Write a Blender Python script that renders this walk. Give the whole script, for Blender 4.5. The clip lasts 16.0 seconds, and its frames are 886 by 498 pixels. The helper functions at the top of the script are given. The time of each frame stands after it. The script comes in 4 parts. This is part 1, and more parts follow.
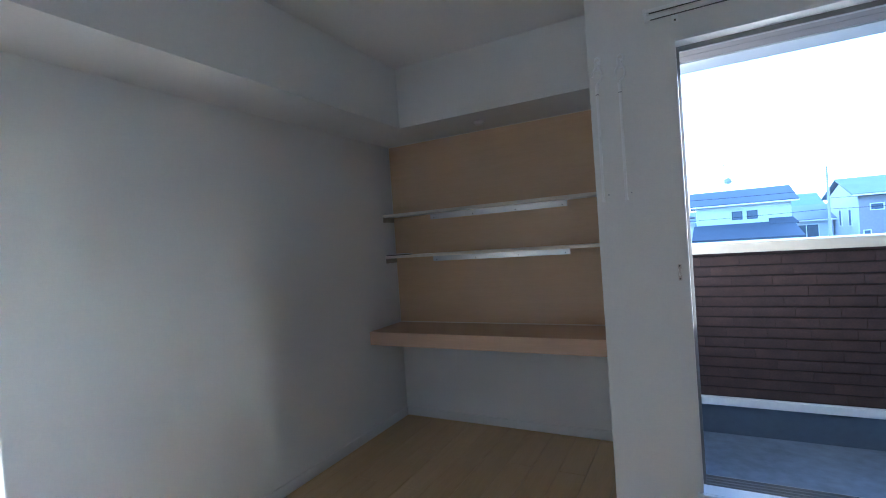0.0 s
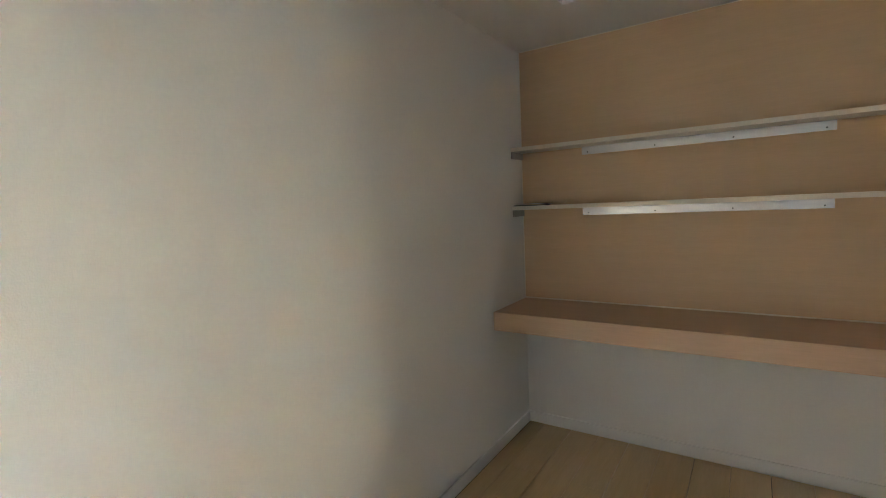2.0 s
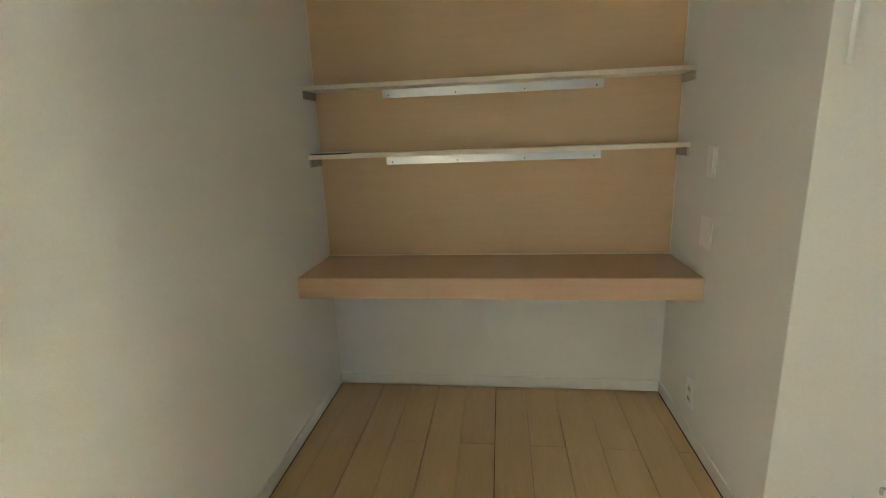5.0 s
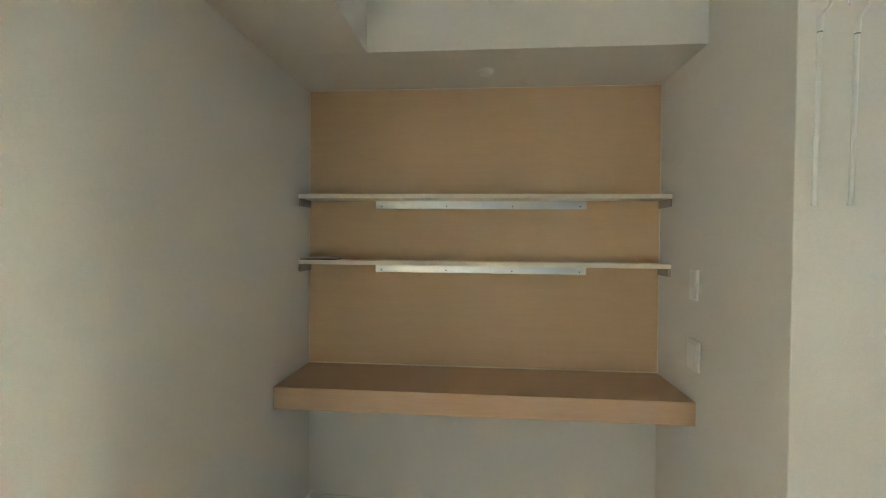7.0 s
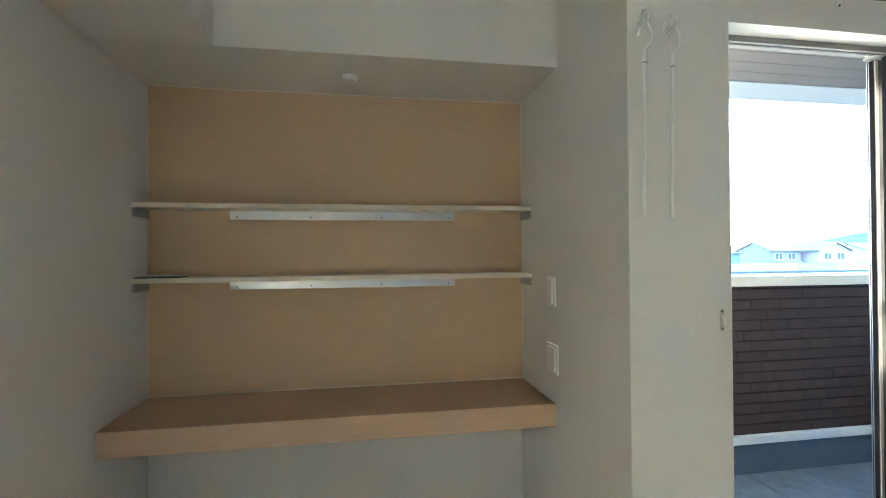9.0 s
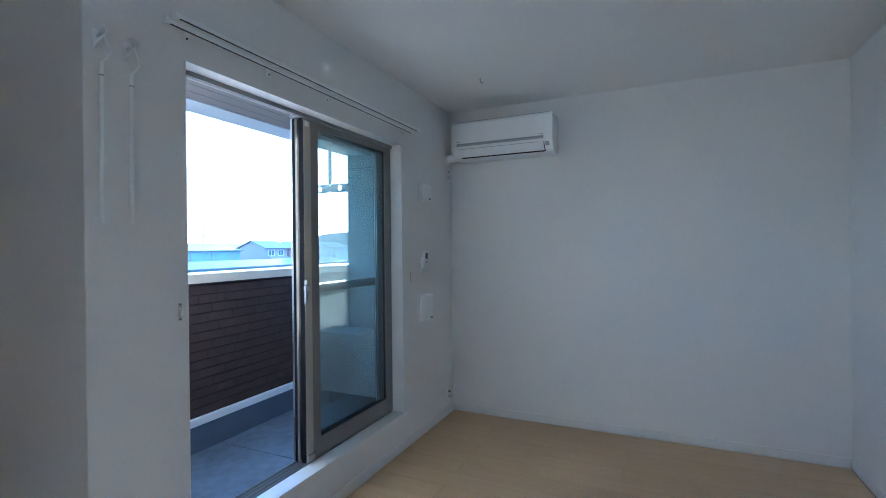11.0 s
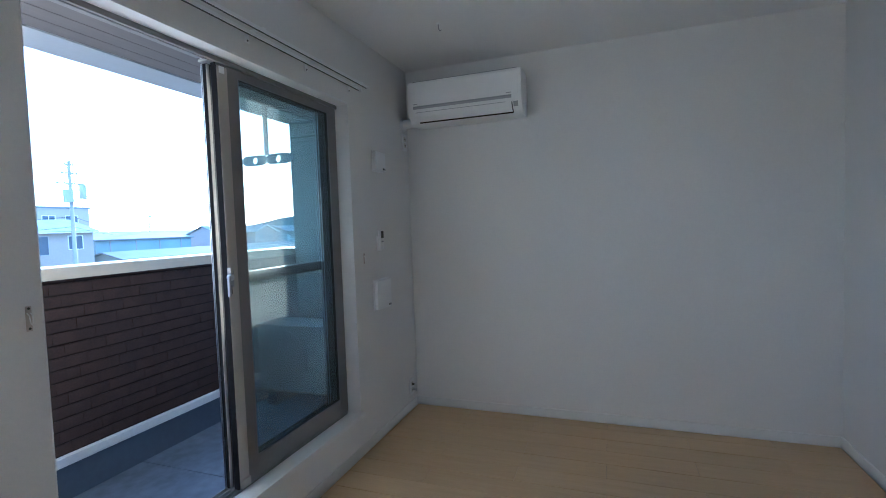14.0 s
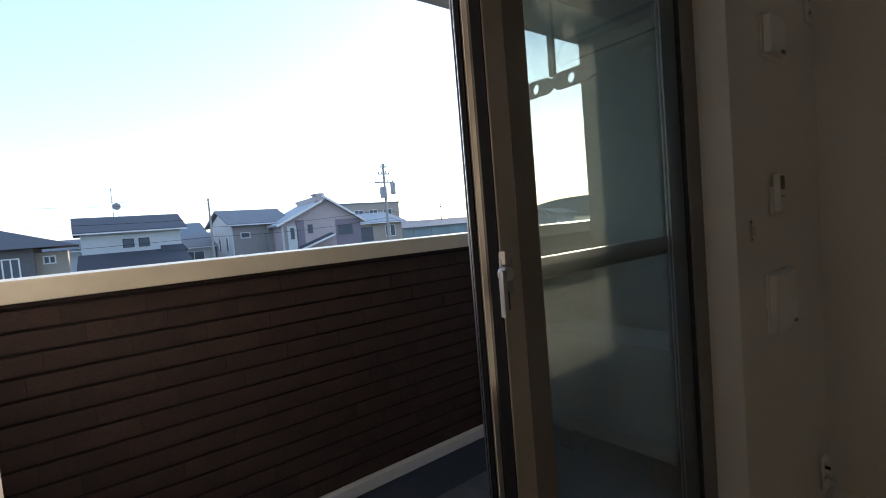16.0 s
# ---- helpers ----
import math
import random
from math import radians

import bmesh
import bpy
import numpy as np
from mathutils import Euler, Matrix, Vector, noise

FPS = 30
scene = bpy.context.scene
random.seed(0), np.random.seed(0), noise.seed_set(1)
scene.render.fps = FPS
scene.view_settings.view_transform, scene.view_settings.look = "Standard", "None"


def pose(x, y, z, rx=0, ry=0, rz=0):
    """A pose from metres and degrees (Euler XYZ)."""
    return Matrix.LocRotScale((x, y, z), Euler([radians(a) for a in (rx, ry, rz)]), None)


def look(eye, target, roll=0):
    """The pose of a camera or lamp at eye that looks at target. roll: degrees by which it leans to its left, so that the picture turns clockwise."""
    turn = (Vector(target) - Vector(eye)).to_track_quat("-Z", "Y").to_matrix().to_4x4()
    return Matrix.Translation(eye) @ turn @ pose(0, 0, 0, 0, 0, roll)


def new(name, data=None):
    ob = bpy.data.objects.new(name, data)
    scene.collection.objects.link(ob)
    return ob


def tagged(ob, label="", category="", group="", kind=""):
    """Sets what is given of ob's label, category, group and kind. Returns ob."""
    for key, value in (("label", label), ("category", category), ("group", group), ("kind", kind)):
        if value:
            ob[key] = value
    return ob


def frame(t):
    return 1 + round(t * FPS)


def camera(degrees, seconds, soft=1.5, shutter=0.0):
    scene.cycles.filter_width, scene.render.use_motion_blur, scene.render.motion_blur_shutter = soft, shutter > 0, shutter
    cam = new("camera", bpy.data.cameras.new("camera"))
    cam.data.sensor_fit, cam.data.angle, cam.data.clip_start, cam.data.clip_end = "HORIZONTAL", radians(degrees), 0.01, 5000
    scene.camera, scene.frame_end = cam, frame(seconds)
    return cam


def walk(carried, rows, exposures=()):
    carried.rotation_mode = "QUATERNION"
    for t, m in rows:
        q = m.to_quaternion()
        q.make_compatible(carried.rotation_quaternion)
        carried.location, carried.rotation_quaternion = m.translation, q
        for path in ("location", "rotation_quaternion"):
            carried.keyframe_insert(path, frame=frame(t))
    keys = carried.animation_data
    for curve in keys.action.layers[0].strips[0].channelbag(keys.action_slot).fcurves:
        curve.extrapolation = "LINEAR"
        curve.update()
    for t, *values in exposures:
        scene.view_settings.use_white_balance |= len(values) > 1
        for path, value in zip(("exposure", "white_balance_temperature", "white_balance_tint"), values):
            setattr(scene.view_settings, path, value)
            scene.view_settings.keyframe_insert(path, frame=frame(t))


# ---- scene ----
cam = camera(87.0, 16.0, soft=1.0)

PATH = [
    (0, (2.06, -3.052, 1.327), (1.112, -1.291, 1.299), -4.1),
    (0.5, (1.838, -2.83, 1.29), (0.651, -1.222, 1.229), -4.0),
    (1, (1.584, -2.693, 1.279), (0.296, -1.166, 1.184), -3.1),
    (1.5, (1.305, -2.525, 1.256), (0.038, -0.981, 1.153), -1.6),
    (2, (1.084, -2.464, 1.269), (-0.021, -0.807, 1.09), -2.6),
    (2.5, (1.005, -2.431, 1.276), (0.085, -0.686, 0.945), -4.9),
    (3, (0.913, -2.393, 1.269), (0.27, -0.562, 0.785), -4.5),
    (3.2, (0.932, -2.375, 1.229), (0.344, -0.53, 0.73), -4.4),
    (5.3, (0.886, -2.292, 1.318), (0.664, -0.353, 0.883), -1.8),
    (5.5, (0.878, -2.296, 1.317), (0.668, -0.333, 0.993), -1.4),
    (6, (0.883, -2.292, 1.344), (0.687, -0.306, 1.208), -0.5),
    (6.5, (0.874, -2.285, 1.341), (0.701, -0.294, 1.274), 0.1),
    (7, (0.873, -2.286, 1.349), (0.7, -0.294, 1.314), 0.5),
    (7.5, (0.87, -2.283, 1.347), (0.689, -0.291, 1.334), 0.7),
    (8, (0.87, -2.247, 1.342), (0.695, -0.255, 1.335), 0.4),
    (8.5, (0.892, -2.197, 1.337), (0.796, -0.2, 1.341), -0.1),
    (9, (0.93, -2.221, 1.348), (1.263, -0.249, 1.367), -0.4),
    (9.5, (0.906, -2.332, 1.358), (1.81, -0.548, 1.381), -1.1),
    (10, (0.877, -2.466, 1.359), (2.302, -1.062, 1.361), -0.7),
    (10.2, (0.871, -2.501, 1.36), (2.422, -1.237, 1.358), -0.6),
    (12.3, (0.884, -2.54, 1.373), (2.806, -1.987, 1.344), -0.8),
    (12.5, (0.888, -2.547, 1.373), (2.813, -2.006, 1.34), -0.8),
    (13, (0.895, -2.545, 1.371), (2.828, -2.035, 1.333), -0.7),
    (13.5, (0.991, -2.492, 1.337), (2.92, -1.97, 1.261), -0.8),
    (14, (1.248, -2.368, 1.34), (3.127, -1.688, 1.242), -2.0),
    (14.5, (1.469, -2.217, 1.286), (3.237, -1.287, 1.192), -3.6),
    (15, (1.688, -1.989, 1.306), (3.315, -0.829, 1.236), -4.1),
    (15.5, (1.949, -1.742, 1.288), (3.396, -0.364, 1.217), -4.3),
    (15.7, (2.015, -1.643, 1.305), (3.379, -0.182, 1.223), -4.6),
    (16, (2.14, -1.495, 1.259), (3.366, 0.082, 1.151), -4.8),
]
EXPOSURES = [
    (0, 3.25, 4120, 11), (0.5, 3.17, 4020, 10), (1.0, 3.17, 4370, 11), (1.5, 3.57, 4420, 11), (2.0, 3.97, 5020, 8), (2.5, 4.12, 5350, 8), (3.2, 4.20, 5450, 7),
    (5.5, 4.33, 5130, -1), (6.5, 4.37, 5000, -1), (8.5, 4.40, 4940, -2), (9, 4.17, 4700, 0), (9.6, 3.78, 4030, 3), (10, 3.60, 3880, 5), (12.3, 3.18, 4150, 10),
    (13, 3.18, 4150, 10), (14.5, 2.85, 4230, 11), (15, 2.53, 4230, 12), (15.5, 2.05, 4430, 14), (16, 1.28, 5650, 15),
]
walk(cam, [(t, look(e, g, r)) for t, e, g, r in PATH], EXPOSURES)

# ---- light ----
SUN_AZ, SUN_EL = radians(54.35), radians(9.6)
world = bpy.data.worlds.new("sky")
scene.world = world
world.use_nodes = True
wn = world.node_tree
sky = wn.nodes.new("ShaderNodeTexSky")
sky.sky_type = "NISHITA"
sky.sun_disc = False
sky.sun_elevation = SUN_EL
sky.sun_rotation = SUN_AZ
sky.air_density, sky.dust_density, sky.ozone_density = 1.0, 0.4, 2.0
veil = wn.nodes.new("ShaderNodeVectorMath")             # thin even high haze over the whole sky
veil.operation = "ADD"
veil.inputs[1].default_value = (1.3, 1.32, 1.34)
wn.links.new(sky.outputs[0], veil.inputs[0])
wn.links.new(veil.outputs[0], wn.nodes["Background"].inputs[0])
wn.nodes["Background"].inputs[1].default_value = 0.125
sun = new("sun", bpy.data.lights.new("sun", "SUN"))
sun.data.energy, sun.data.angle, sun.data.color = 2.8, radians(0.53), (1.0, 0.75, 0.47)
toward = Vector((math.sin(SUN_AZ) * math.cos(SUN_EL), math.cos(SUN_AZ) * math.cos(SUN_EL), math.sin(SUN_EL)))
sun.matrix_world = look(toward * 30, (0, 0, 0))


# ---- materials ----
def material(name, base, rough=0.6, metal=0.0, vary=0.06, scale=3.0, fine=60.0, bump=0.0, bump_scale=300.0,
             stretch=(1, 1, 1), second=None, spec=0.5, per_object=0.0):
    """Base colour with broad and fine variation, fine relief and a slightly uneven gloss."""
    m = bpy.data.materials.new(name)
    m.use_nodes = True
    n, l = m.node_tree.nodes, m.node_tree.links
    p = n["Principled BSDF"]
    p.inputs["Metallic"].default_value = metal
    p.inputs["Specular IOR Level"].default_value = spec
    co = n.new("ShaderNodeTexCoord")
    mp = n.new("ShaderNodeMapping")
    mp.inputs["Scale"].default_value = stretch
    l.new(co.outputs["Object"], mp.inputs["Vector"])
    vec = mp.outputs["Vector"]
    if per_object:
        info = n.new("ShaderNodeObjectInfo")
        mul = n.new("ShaderNodeVectorMath")
        mul.operation = "MULTIPLY_ADD"
        l.new(info.outputs["Random"], mul.inputs[0])
        mul.inputs[1].default_value = (37.0, 53.0, 71.0)
        l.new(vec, mul.inputs[2])
        vec = mul.outputs[0]
    big, small = n.new("ShaderNodeTexNoise"), n.new("ShaderNodeTexNoise")
    big.inputs["Scale"].default_value, small.inputs["Scale"].default_value = scale, fine
    big.inputs["Detail"].default_value, small.inputs["Detail"].default_value = 3, 4
    l.new(vec, big.inputs["Vector"])
    l.new(vec, small.inputs["Vector"])
    add = n.new("ShaderNodeMath")
    add.operation = "ADD"
    l.new(big.outputs["Fac"], add.inputs[0])
    l.new(small.outputs["Fac"], add.inputs[1])
    half = n.new("ShaderNodeMath")
    half.operation = "MULTIPLY"
    half.inputs[1].default_value = 0.5
    l.new(add.outputs[0], half.inputs[0])
    ramp = n.new("ShaderNodeValToRGB")
    dark = second or tuple(c * (1 - vary) for c in base)
    light = tuple(min(1, c * (1 + vary)) for c in base) if not second else base
    ramp.color_ramp.elements[0].position, ramp.color_ramp.elements[1].position = 0.36, 0.64
    ramp.color_ramp.elements[0].color = (*dark, 1)
    ramp.color_ramp.elements[1].color = (*light, 1)
    l.new(half.outputs[0], ramp.inputs["Fac"])
    colour = ramp.outputs["Color"]
    if per_object:
        hsv = n.new("ShaderNodeHueSaturation")
        rng = n.new("ShaderNodeMapRange")
        rng.inputs["To Min"].default_value, rng.inputs["To Max"].default_value = 1 - per_object, 1 + per_object
        l.new(info.outputs["Random"], rng.inputs["Value"])
        l.new(rng.outputs["Result"], hsv.inputs["Value"])
        l.new(colour, hsv.inputs["Color"])
        colour = hsv.outputs["Color"]
    l.new(colour, p.inputs["Base Color"])
    rr = n.new("ShaderNodeMapRange")
    rr.inputs["To Min"].default_value, rr.inputs["To Max"].default_value = max(0.02, rough - 0.06), min(1, rough + 0.06)
    l.new(small.outputs["Fac"], rr.inputs["Value"])
    l.new(rr.outputs["Result"], p.inputs["Roughness"])
    if bump:
        bn = n.new("ShaderNodeTexNoise")
        bn.inputs["Scale"].default_value = bump_scale
        bn.inputs["Detail"].default_value = 2
        l.new(vec, bn.inputs["Vector"])
        b = n.new("ShaderNodeBump")
        b.inputs["Strength"].default_value = bump
        b.inputs["Distance"].default_value = 0.002
        l.new(bn.outputs["Fac"], b.inputs["Height"])
        l.new(b.outputs["Normal"], p.inputs["Normal"])
    return m


def glass(name, tint, dirt):
    """Clear pane with a thin film of dust that catches the sun."""
    m = bpy.data.materials.new(name)
    m.use_nodes = True
    n, l = m.node_tree.nodes, m.node_tree.links
    p = n["Principled BSDF"]
    p.inputs["Base Color"].default_value = (*tint, 1)
    p.inputs["Roughness"].default_value = 0.0
    p.inputs["Transmission Weight"].default_value = 1.0
    p.inputs["IOR"].default_value = 1.45
    dust = n.new("ShaderNodeBsdfTranslucent")
    dust.inputs["Color"].default_value = (0.75, 0.82, 0.76, 1)
    co = n.new("ShaderNodeTexCoord")
    noise_tex = n.new("ShaderNodeTexNoise")
    noise_tex.inputs["Scale"].default_value = 5
    noise_tex.inputs["Detail"].default_value = 6
    l.new(co.outputs["Object"], noise_tex.inputs["Vector"])
    rng = n.new("ShaderNodeMapRange")
    rng.inputs["To Min"].default_value, rng.inputs["To Max"].default_value = dirt * 0.5, dirt * 1.5
    l.new(noise_tex.outputs["Fac"], rng.inputs["Value"])
    mix = n.new("ShaderNodeMixShader")
    l.new(rng.outputs["Result"], mix.inputs["Fac"])
    l.new(p.outputs[0], mix.inputs[1])
    l.new(dust.outputs[0], mix.inputs[2])
    l.new(mix.outputs[0], n["Material Output"].inputs["Surface"])
    return m


WALLPAPER = material("white_wallpaper", (0.81, 0.80, 0.77), 0.75, vary=0.02, scale=1.5, fine=90, bump=0.35, bump_scale=260)
CEILING = material("ceiling_paper", (0.85, 0.84, 0.81), 0.8, vary=0.02, scale=1.2, fine=80, bump=0.3, bump_scale=220)
TRIM = material("white_trim", (0.80, 0.80, 0.78), 0.42, vary=0.02, scale=6, fine=120)
SILL = material("white_sill_laminate", (0.82, 0.82, 0.81), 0.35, vary=0.02, scale=6, fine=120)
PANEL = material("light_maple_panel", (0.68, 0.495, 0.30), 0.5, scale=2.0, fine=12, stretch=(1.2, 1, 16),
                 second=(0.635, 0.455, 0.27), bump=0.06, bump_scale=60)
DESK = material("desk_maple", (0.59, 0.395, 0.25), 0.42, scale=2.0, fine=9, stretch=(1.2, 16, 16),
                second=(0.545, 0.365, 0.225), bump=0.05, bump_scale=60)
FLOOR = material("maple_floorboard", (0.62, 0.445, 0.24), 0.36, scale=2.2, fine=12, stretch=(14, 1.1, 1),
                 second=(0.56, 0.39, 0.20), bump=0.05, bump_scale=50, per_object=0.035)
SHELF = material("cream_shelf_board", (0.84, 0.78, 0.66), 0.45, vary=0.03, scale=4, fine=50)
CLEAT = material("grey_shelf_cleat", (0.38, 0.35, 0.32), 0.6, vary=0.08)
ALU = material("brushed_aluminium", (0.62, 0.63, 0.65), 0.32, 1.0, vary=0.04, scale=3, fine=40, stretch=(1, 30, 30))
SCREW = material("dark_screw", (0.10, 0.10, 0.10), 0.45, 0.8)
PLASTIC = material("white_plastic", (0.89, 0.89, 0.88), 0.38, vary=0.015, scale=10, fine=150)
PLASTIC_OLD = material("ivory_plastic", (0.74, 0.72, 0.66), 0.42, vary=0.02, scale=10, fine=150)
BAND = material("silver_grey_plastic", (0.42, 0.43, 0.46), 0.4, 0.2, vary=0.03)
BEIGE = material("beige_plastic", (0.60, 0.54, 0.49), 0.42, vary=0.03, scale=10, fine=120)
GREY_PLASTIC = material("grey_plastic", (0.34, 0.35, 0.37), 0.4, vary=0.03)
DARK = material("dark_plastic", (0.03, 0.03, 0.035), 0.35, vary=0.1)
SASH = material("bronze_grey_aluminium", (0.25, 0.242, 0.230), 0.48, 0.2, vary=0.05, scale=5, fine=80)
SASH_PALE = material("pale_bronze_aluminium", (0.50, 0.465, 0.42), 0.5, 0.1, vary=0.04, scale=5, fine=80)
# outer sash: same aluminium, darkened in colour to offset bright sky light
SASH_DARK = material("darkened_aluminium", (0.105, 0.10, 0.095), 0.55, 0.15, vary=0.06, scale=5, fine=80)
TRACK = material("dark_track_aluminium", (0.27, 0.265, 0.26), 0.45, 0.3, vary=0.08)
RUBBER = material("black_gasket", (0.02, 0.02, 0.022), 0.6, vary=0.1)
PANE = glass("dusty_window_glass", (0.55, 0.63, 0.60), 0.020)
SEAL = material("black_pile_seal", (0.012, 0.012, 0.013), 0.95, spec=0.1)
WIRE = material("glass_wire", (0.02, 0.02, 0.02), 0.9, spec=0.1)
BRICK = material("brown_brick_tile", (0.060, 0.033, 0.026), 0.8, scale=9, fine=120, second=(0.031, 0.019, 0.016),
                 bump=0.6, bump_scale=160, per_object=0.08)
MORTAR = material("dark_joint", (0.018, 0.013, 0.012), 0.9, vary=0.15, bump=0.4)
CAP = material("cream_aluminium_coping", (0.66, 0.60, 0.48), 0.38, vary=0.03, scale=2, fine=40)
STRIP = material("white_flashing", (0.72, 0.73, 0.74), 0.4, vary=0.05, scale=4)
# kerb and grey floor: blue of the sky light mixed into the colour
KERB = material("blue_grey_waterproofing", (0.088, 0.112, 0.148), 0.7, vary=0.1, scale=3, fine=30, bump=0.3, bump_scale=120)
BFLOOR = material("sky_tinted_grey_floor", (0.17, 0.205, 0.265), 0.62, scale=2.2, fine=14, second=(0.09, 0.112, 0.148), bump=0.3, bump_scale=90)
SOFFIT = material("brown_grey_soffit_board", (0.15, 0.135, 0.13), 0.75, vary=0.08, scale=2.5, fine=20, stretch=(0.4, 3, 1))
FASCIA = material("white_fascia", (0.74, 0.75, 0.76), 0.45, vary=0.03)
# fascia white lowered to grey, with the underside's shade in the colour
BEAM = material("shaded_beam_grey", (0.42, 0.44, 0.47), 0.5, vary=0.04, scale=3, fine=40)
# stucco and ivory casing carry the balcony end's shade in their colour
STUCCO = material("grey_green_stucco", (0.23, 0.245, 0.23), 0.85, vary=0.08, scale=2, fine=60, bump=0.7, bump_scale=120)
OUTDOOR_AC = material("shaded_ivory_steel", (0.30, 0.30, 0.285), 0.45, vary=0.03)
GROUND = material("ground_asphalt_and_soil", (0.10, 0.10, 0.085), 0.95, scale=0.05, fine=0.8, second=(0.055, 0.06, 0.045))
HW_WHITE = material("white_siding", (0.55, 0.57, 0.58), 0.7, vary=0.05, scale=0.4, fine=6, bump=0.3, bump_scale=20)
HW_SHED = material("blue_green_sheet_wall", (0.24, 0.31, 0.33), 0.7, vary=0.08, scale=0.4, fine=6, spec=0.2)
HW_GREY = material("grey_brown_siding", (0.28, 0.265, 0.265), 0.75, vary=0.08, scale=0.4, fine=6, bump=0.3, bump_scale=20)
HW_PINK = material("pale_mauve_siding", (0.46, 0.39, 0.40), 0.75, vary=0.06, scale=0.4, fine=6, bump=0.3, bump_scale=20)
HW_BEIGE = material("beige_render", (0.36, 0.325, 0.28), 0.8, vary=0.06, scale=0.4, fine=6)
HW_DARK = material("dark_siding", (0.12, 0.12, 0.13), 0.7, vary=0.08, scale=0.4, fine=6)
ROOF_NAVY = material("blue_black_slate_roof", (0.06, 0.068, 0.085), 0.6, vary=0.12, scale=0.8, fine=10, bump=0.5, bump_scale=12)
ROOF_GREY = material("grey_tile_roof", (0.17, 0.19, 0.21), 0.55, vary=0.12, scale=0.8, fine=10, bump=0.5, bump_scale=12)
# grey tile made paler: grazing sky reflection put into the colour
ROOF_TILE = material("sky_sheen_tile_roof", (0.27, 0.31, 0.335), 0.5, vary=0.15, scale=0.8, fine=7, bump=0.6, bump_scale=9)
ROOF_PALE = material("pale_sheet_roof", (0.19, 0.23, 0.26), 0.75, vary=0.08, scale=0.5, fine=6, spec=0.2)
MAUVE_DARK = material("mauve_siding", (0.23, 0.20, 0.245), 0.75, vary=0.06, scale=0.4, fine=6)
HOUSE_GLASS = material("house_window_glass", (0.09, 0.11, 0.14), 0.3, vary=0.1, spec=0.35)
POLE = material("concrete_pole", (0.34, 0.33, 0.32), 0.85, vary=0.08, scale=2, fine=30)
HILL = material("hazy_hills", (0.20, 0.24, 0.25), 1.0, vary=0.15, scale=0.01, fine=0.08)
FAN_SHADE = material("shaded_fan_opening", (0.11, 0.11, 0.105), 0.7, vary=0.1)
PAPER = material("pale_leaflet_paper", (0.70, 0.69, 0.66), 0.6, vary=0.05, scale=20)


# ---- building helpers ----
def box(x0, y0, z0, x1, y1, z1, bevel=0.0, seg=2):
    bm = bmesh.new()
    bmesh.ops.create_cube(bm, size=1.0)
    for v in bm.verts:
        v.co = Vector(((x0 + x1) / 2 + v.co.x * (x1 - x0), (y0 + y1) / 2 + v.co.y * (y1 - y0), (z0 + z1) / 2 + v.co.z * (z1 - z0)))
    if bevel:
        bmesh.ops.bevel(bm, geom=bm.edges[:], offset=bevel, segments=seg, affect="EDGES", profile=0.7, clamp_overlap=True)
    return bm


def join(*parts):
    out = bmesh.new()
    for b in parts:
        tmp = bpy.data.meshes.new("tmp")
        b.to_mesh(tmp)
        out.from_mesh(tmp)
        bpy.data.meshes.remove(tmp)
        b.free()
    return out


def tube(a, b, r, seg=12, r2=None):
    a, b = Vector(a), Vector(b)
    bm = bmesh.new()
    d = b - a
    m = Matrix.Translation((a + b) / 2) @ d.to_track_quat("Z", "Y").to_matrix().to_4x4()
    bmesh.ops.create_cone(bm, cap_ends=True, segments=seg, radius1=r, radius2=r if r2 is None else r2, depth=d.length, matrix=m)
    return bm


def sweep(points, r, seg=8):
    """A round bar that follows a line of points."""
    pts = [Vector(p) for p in points]
    bm = bmesh.new()
    rings = []
    for i, p in enumerate(pts):
        d = (pts[min(i + 1, len(pts) - 1)] - pts[max(i - 1, 0)]).normalized()
        side = d.cross(Vector((0.31, 0.17, 0.93))).normalized()
        up = side.cross(d)
        rings.append([bm.verts.new(p + r * (math.cos(2 * math.pi * k / seg) * side + math.sin(2 * math.pi * k / seg) * up)) for k in range(seg)])
    for a, b in zip(rings, rings[1:]):
        for k in range(seg):
            bm.faces.new((a[k], a[(k + 1) % seg], b[(k + 1) % seg], b[k]))
    bm.faces.new(rings[0][::-1])
    bm.faces.new(rings[-1])
    return bm


def prism(outline, axis, a, b):
    """An outline of two coordinates drawn out along the axis from a to b."""
    bm = bmesh.new()

    def place(u, v, w):
        return {"x": (w, u, v), "y": (u, w, v), "z": (u, v, w)}[axis]
    lo = [bm.verts.new(place(u, v, a)) for u, v in outline]
    hi = [bm.verts.new(place(u, v, b)) for u, v in outline]
    bm.faces.new(lo[::-1])
    bm.faces.new(hi)
    for i in range(len(lo)):
        j = (i + 1) % len(lo)
        bm.faces.new((lo[i], lo[j], hi[j], hi[i]))
    bmesh.ops.recalc_face_normals(bm, faces=bm.faces)
    return bm


def part(name, bm, mat, parent=None, label="", smooth=False):
    me = bpy.data.meshes.new(name)
    bmesh.ops.recalc_face_normals(bm, faces=bm.faces)
    bm.to_mesh(me)
    bm.free()
    me.materials.append(mat)
    if smooth:
        me.shade_smooth()
    ob = new(name, me)
    if parent is not None:
        ob.parent = parent
        ob.matrix_parent_inverse = parent.matrix_basis.inverted()
    if label:
        tagged(ob, label)
    return ob


def thing(name, label, category, at=(0, 0, 0), group="", kind=""):
    ob = new(name)
    ob.empty_display_size = 0.1
    ob.matrix_basis = Matrix.Translation(at)
    return tagged(ob, label, category, group, kind)


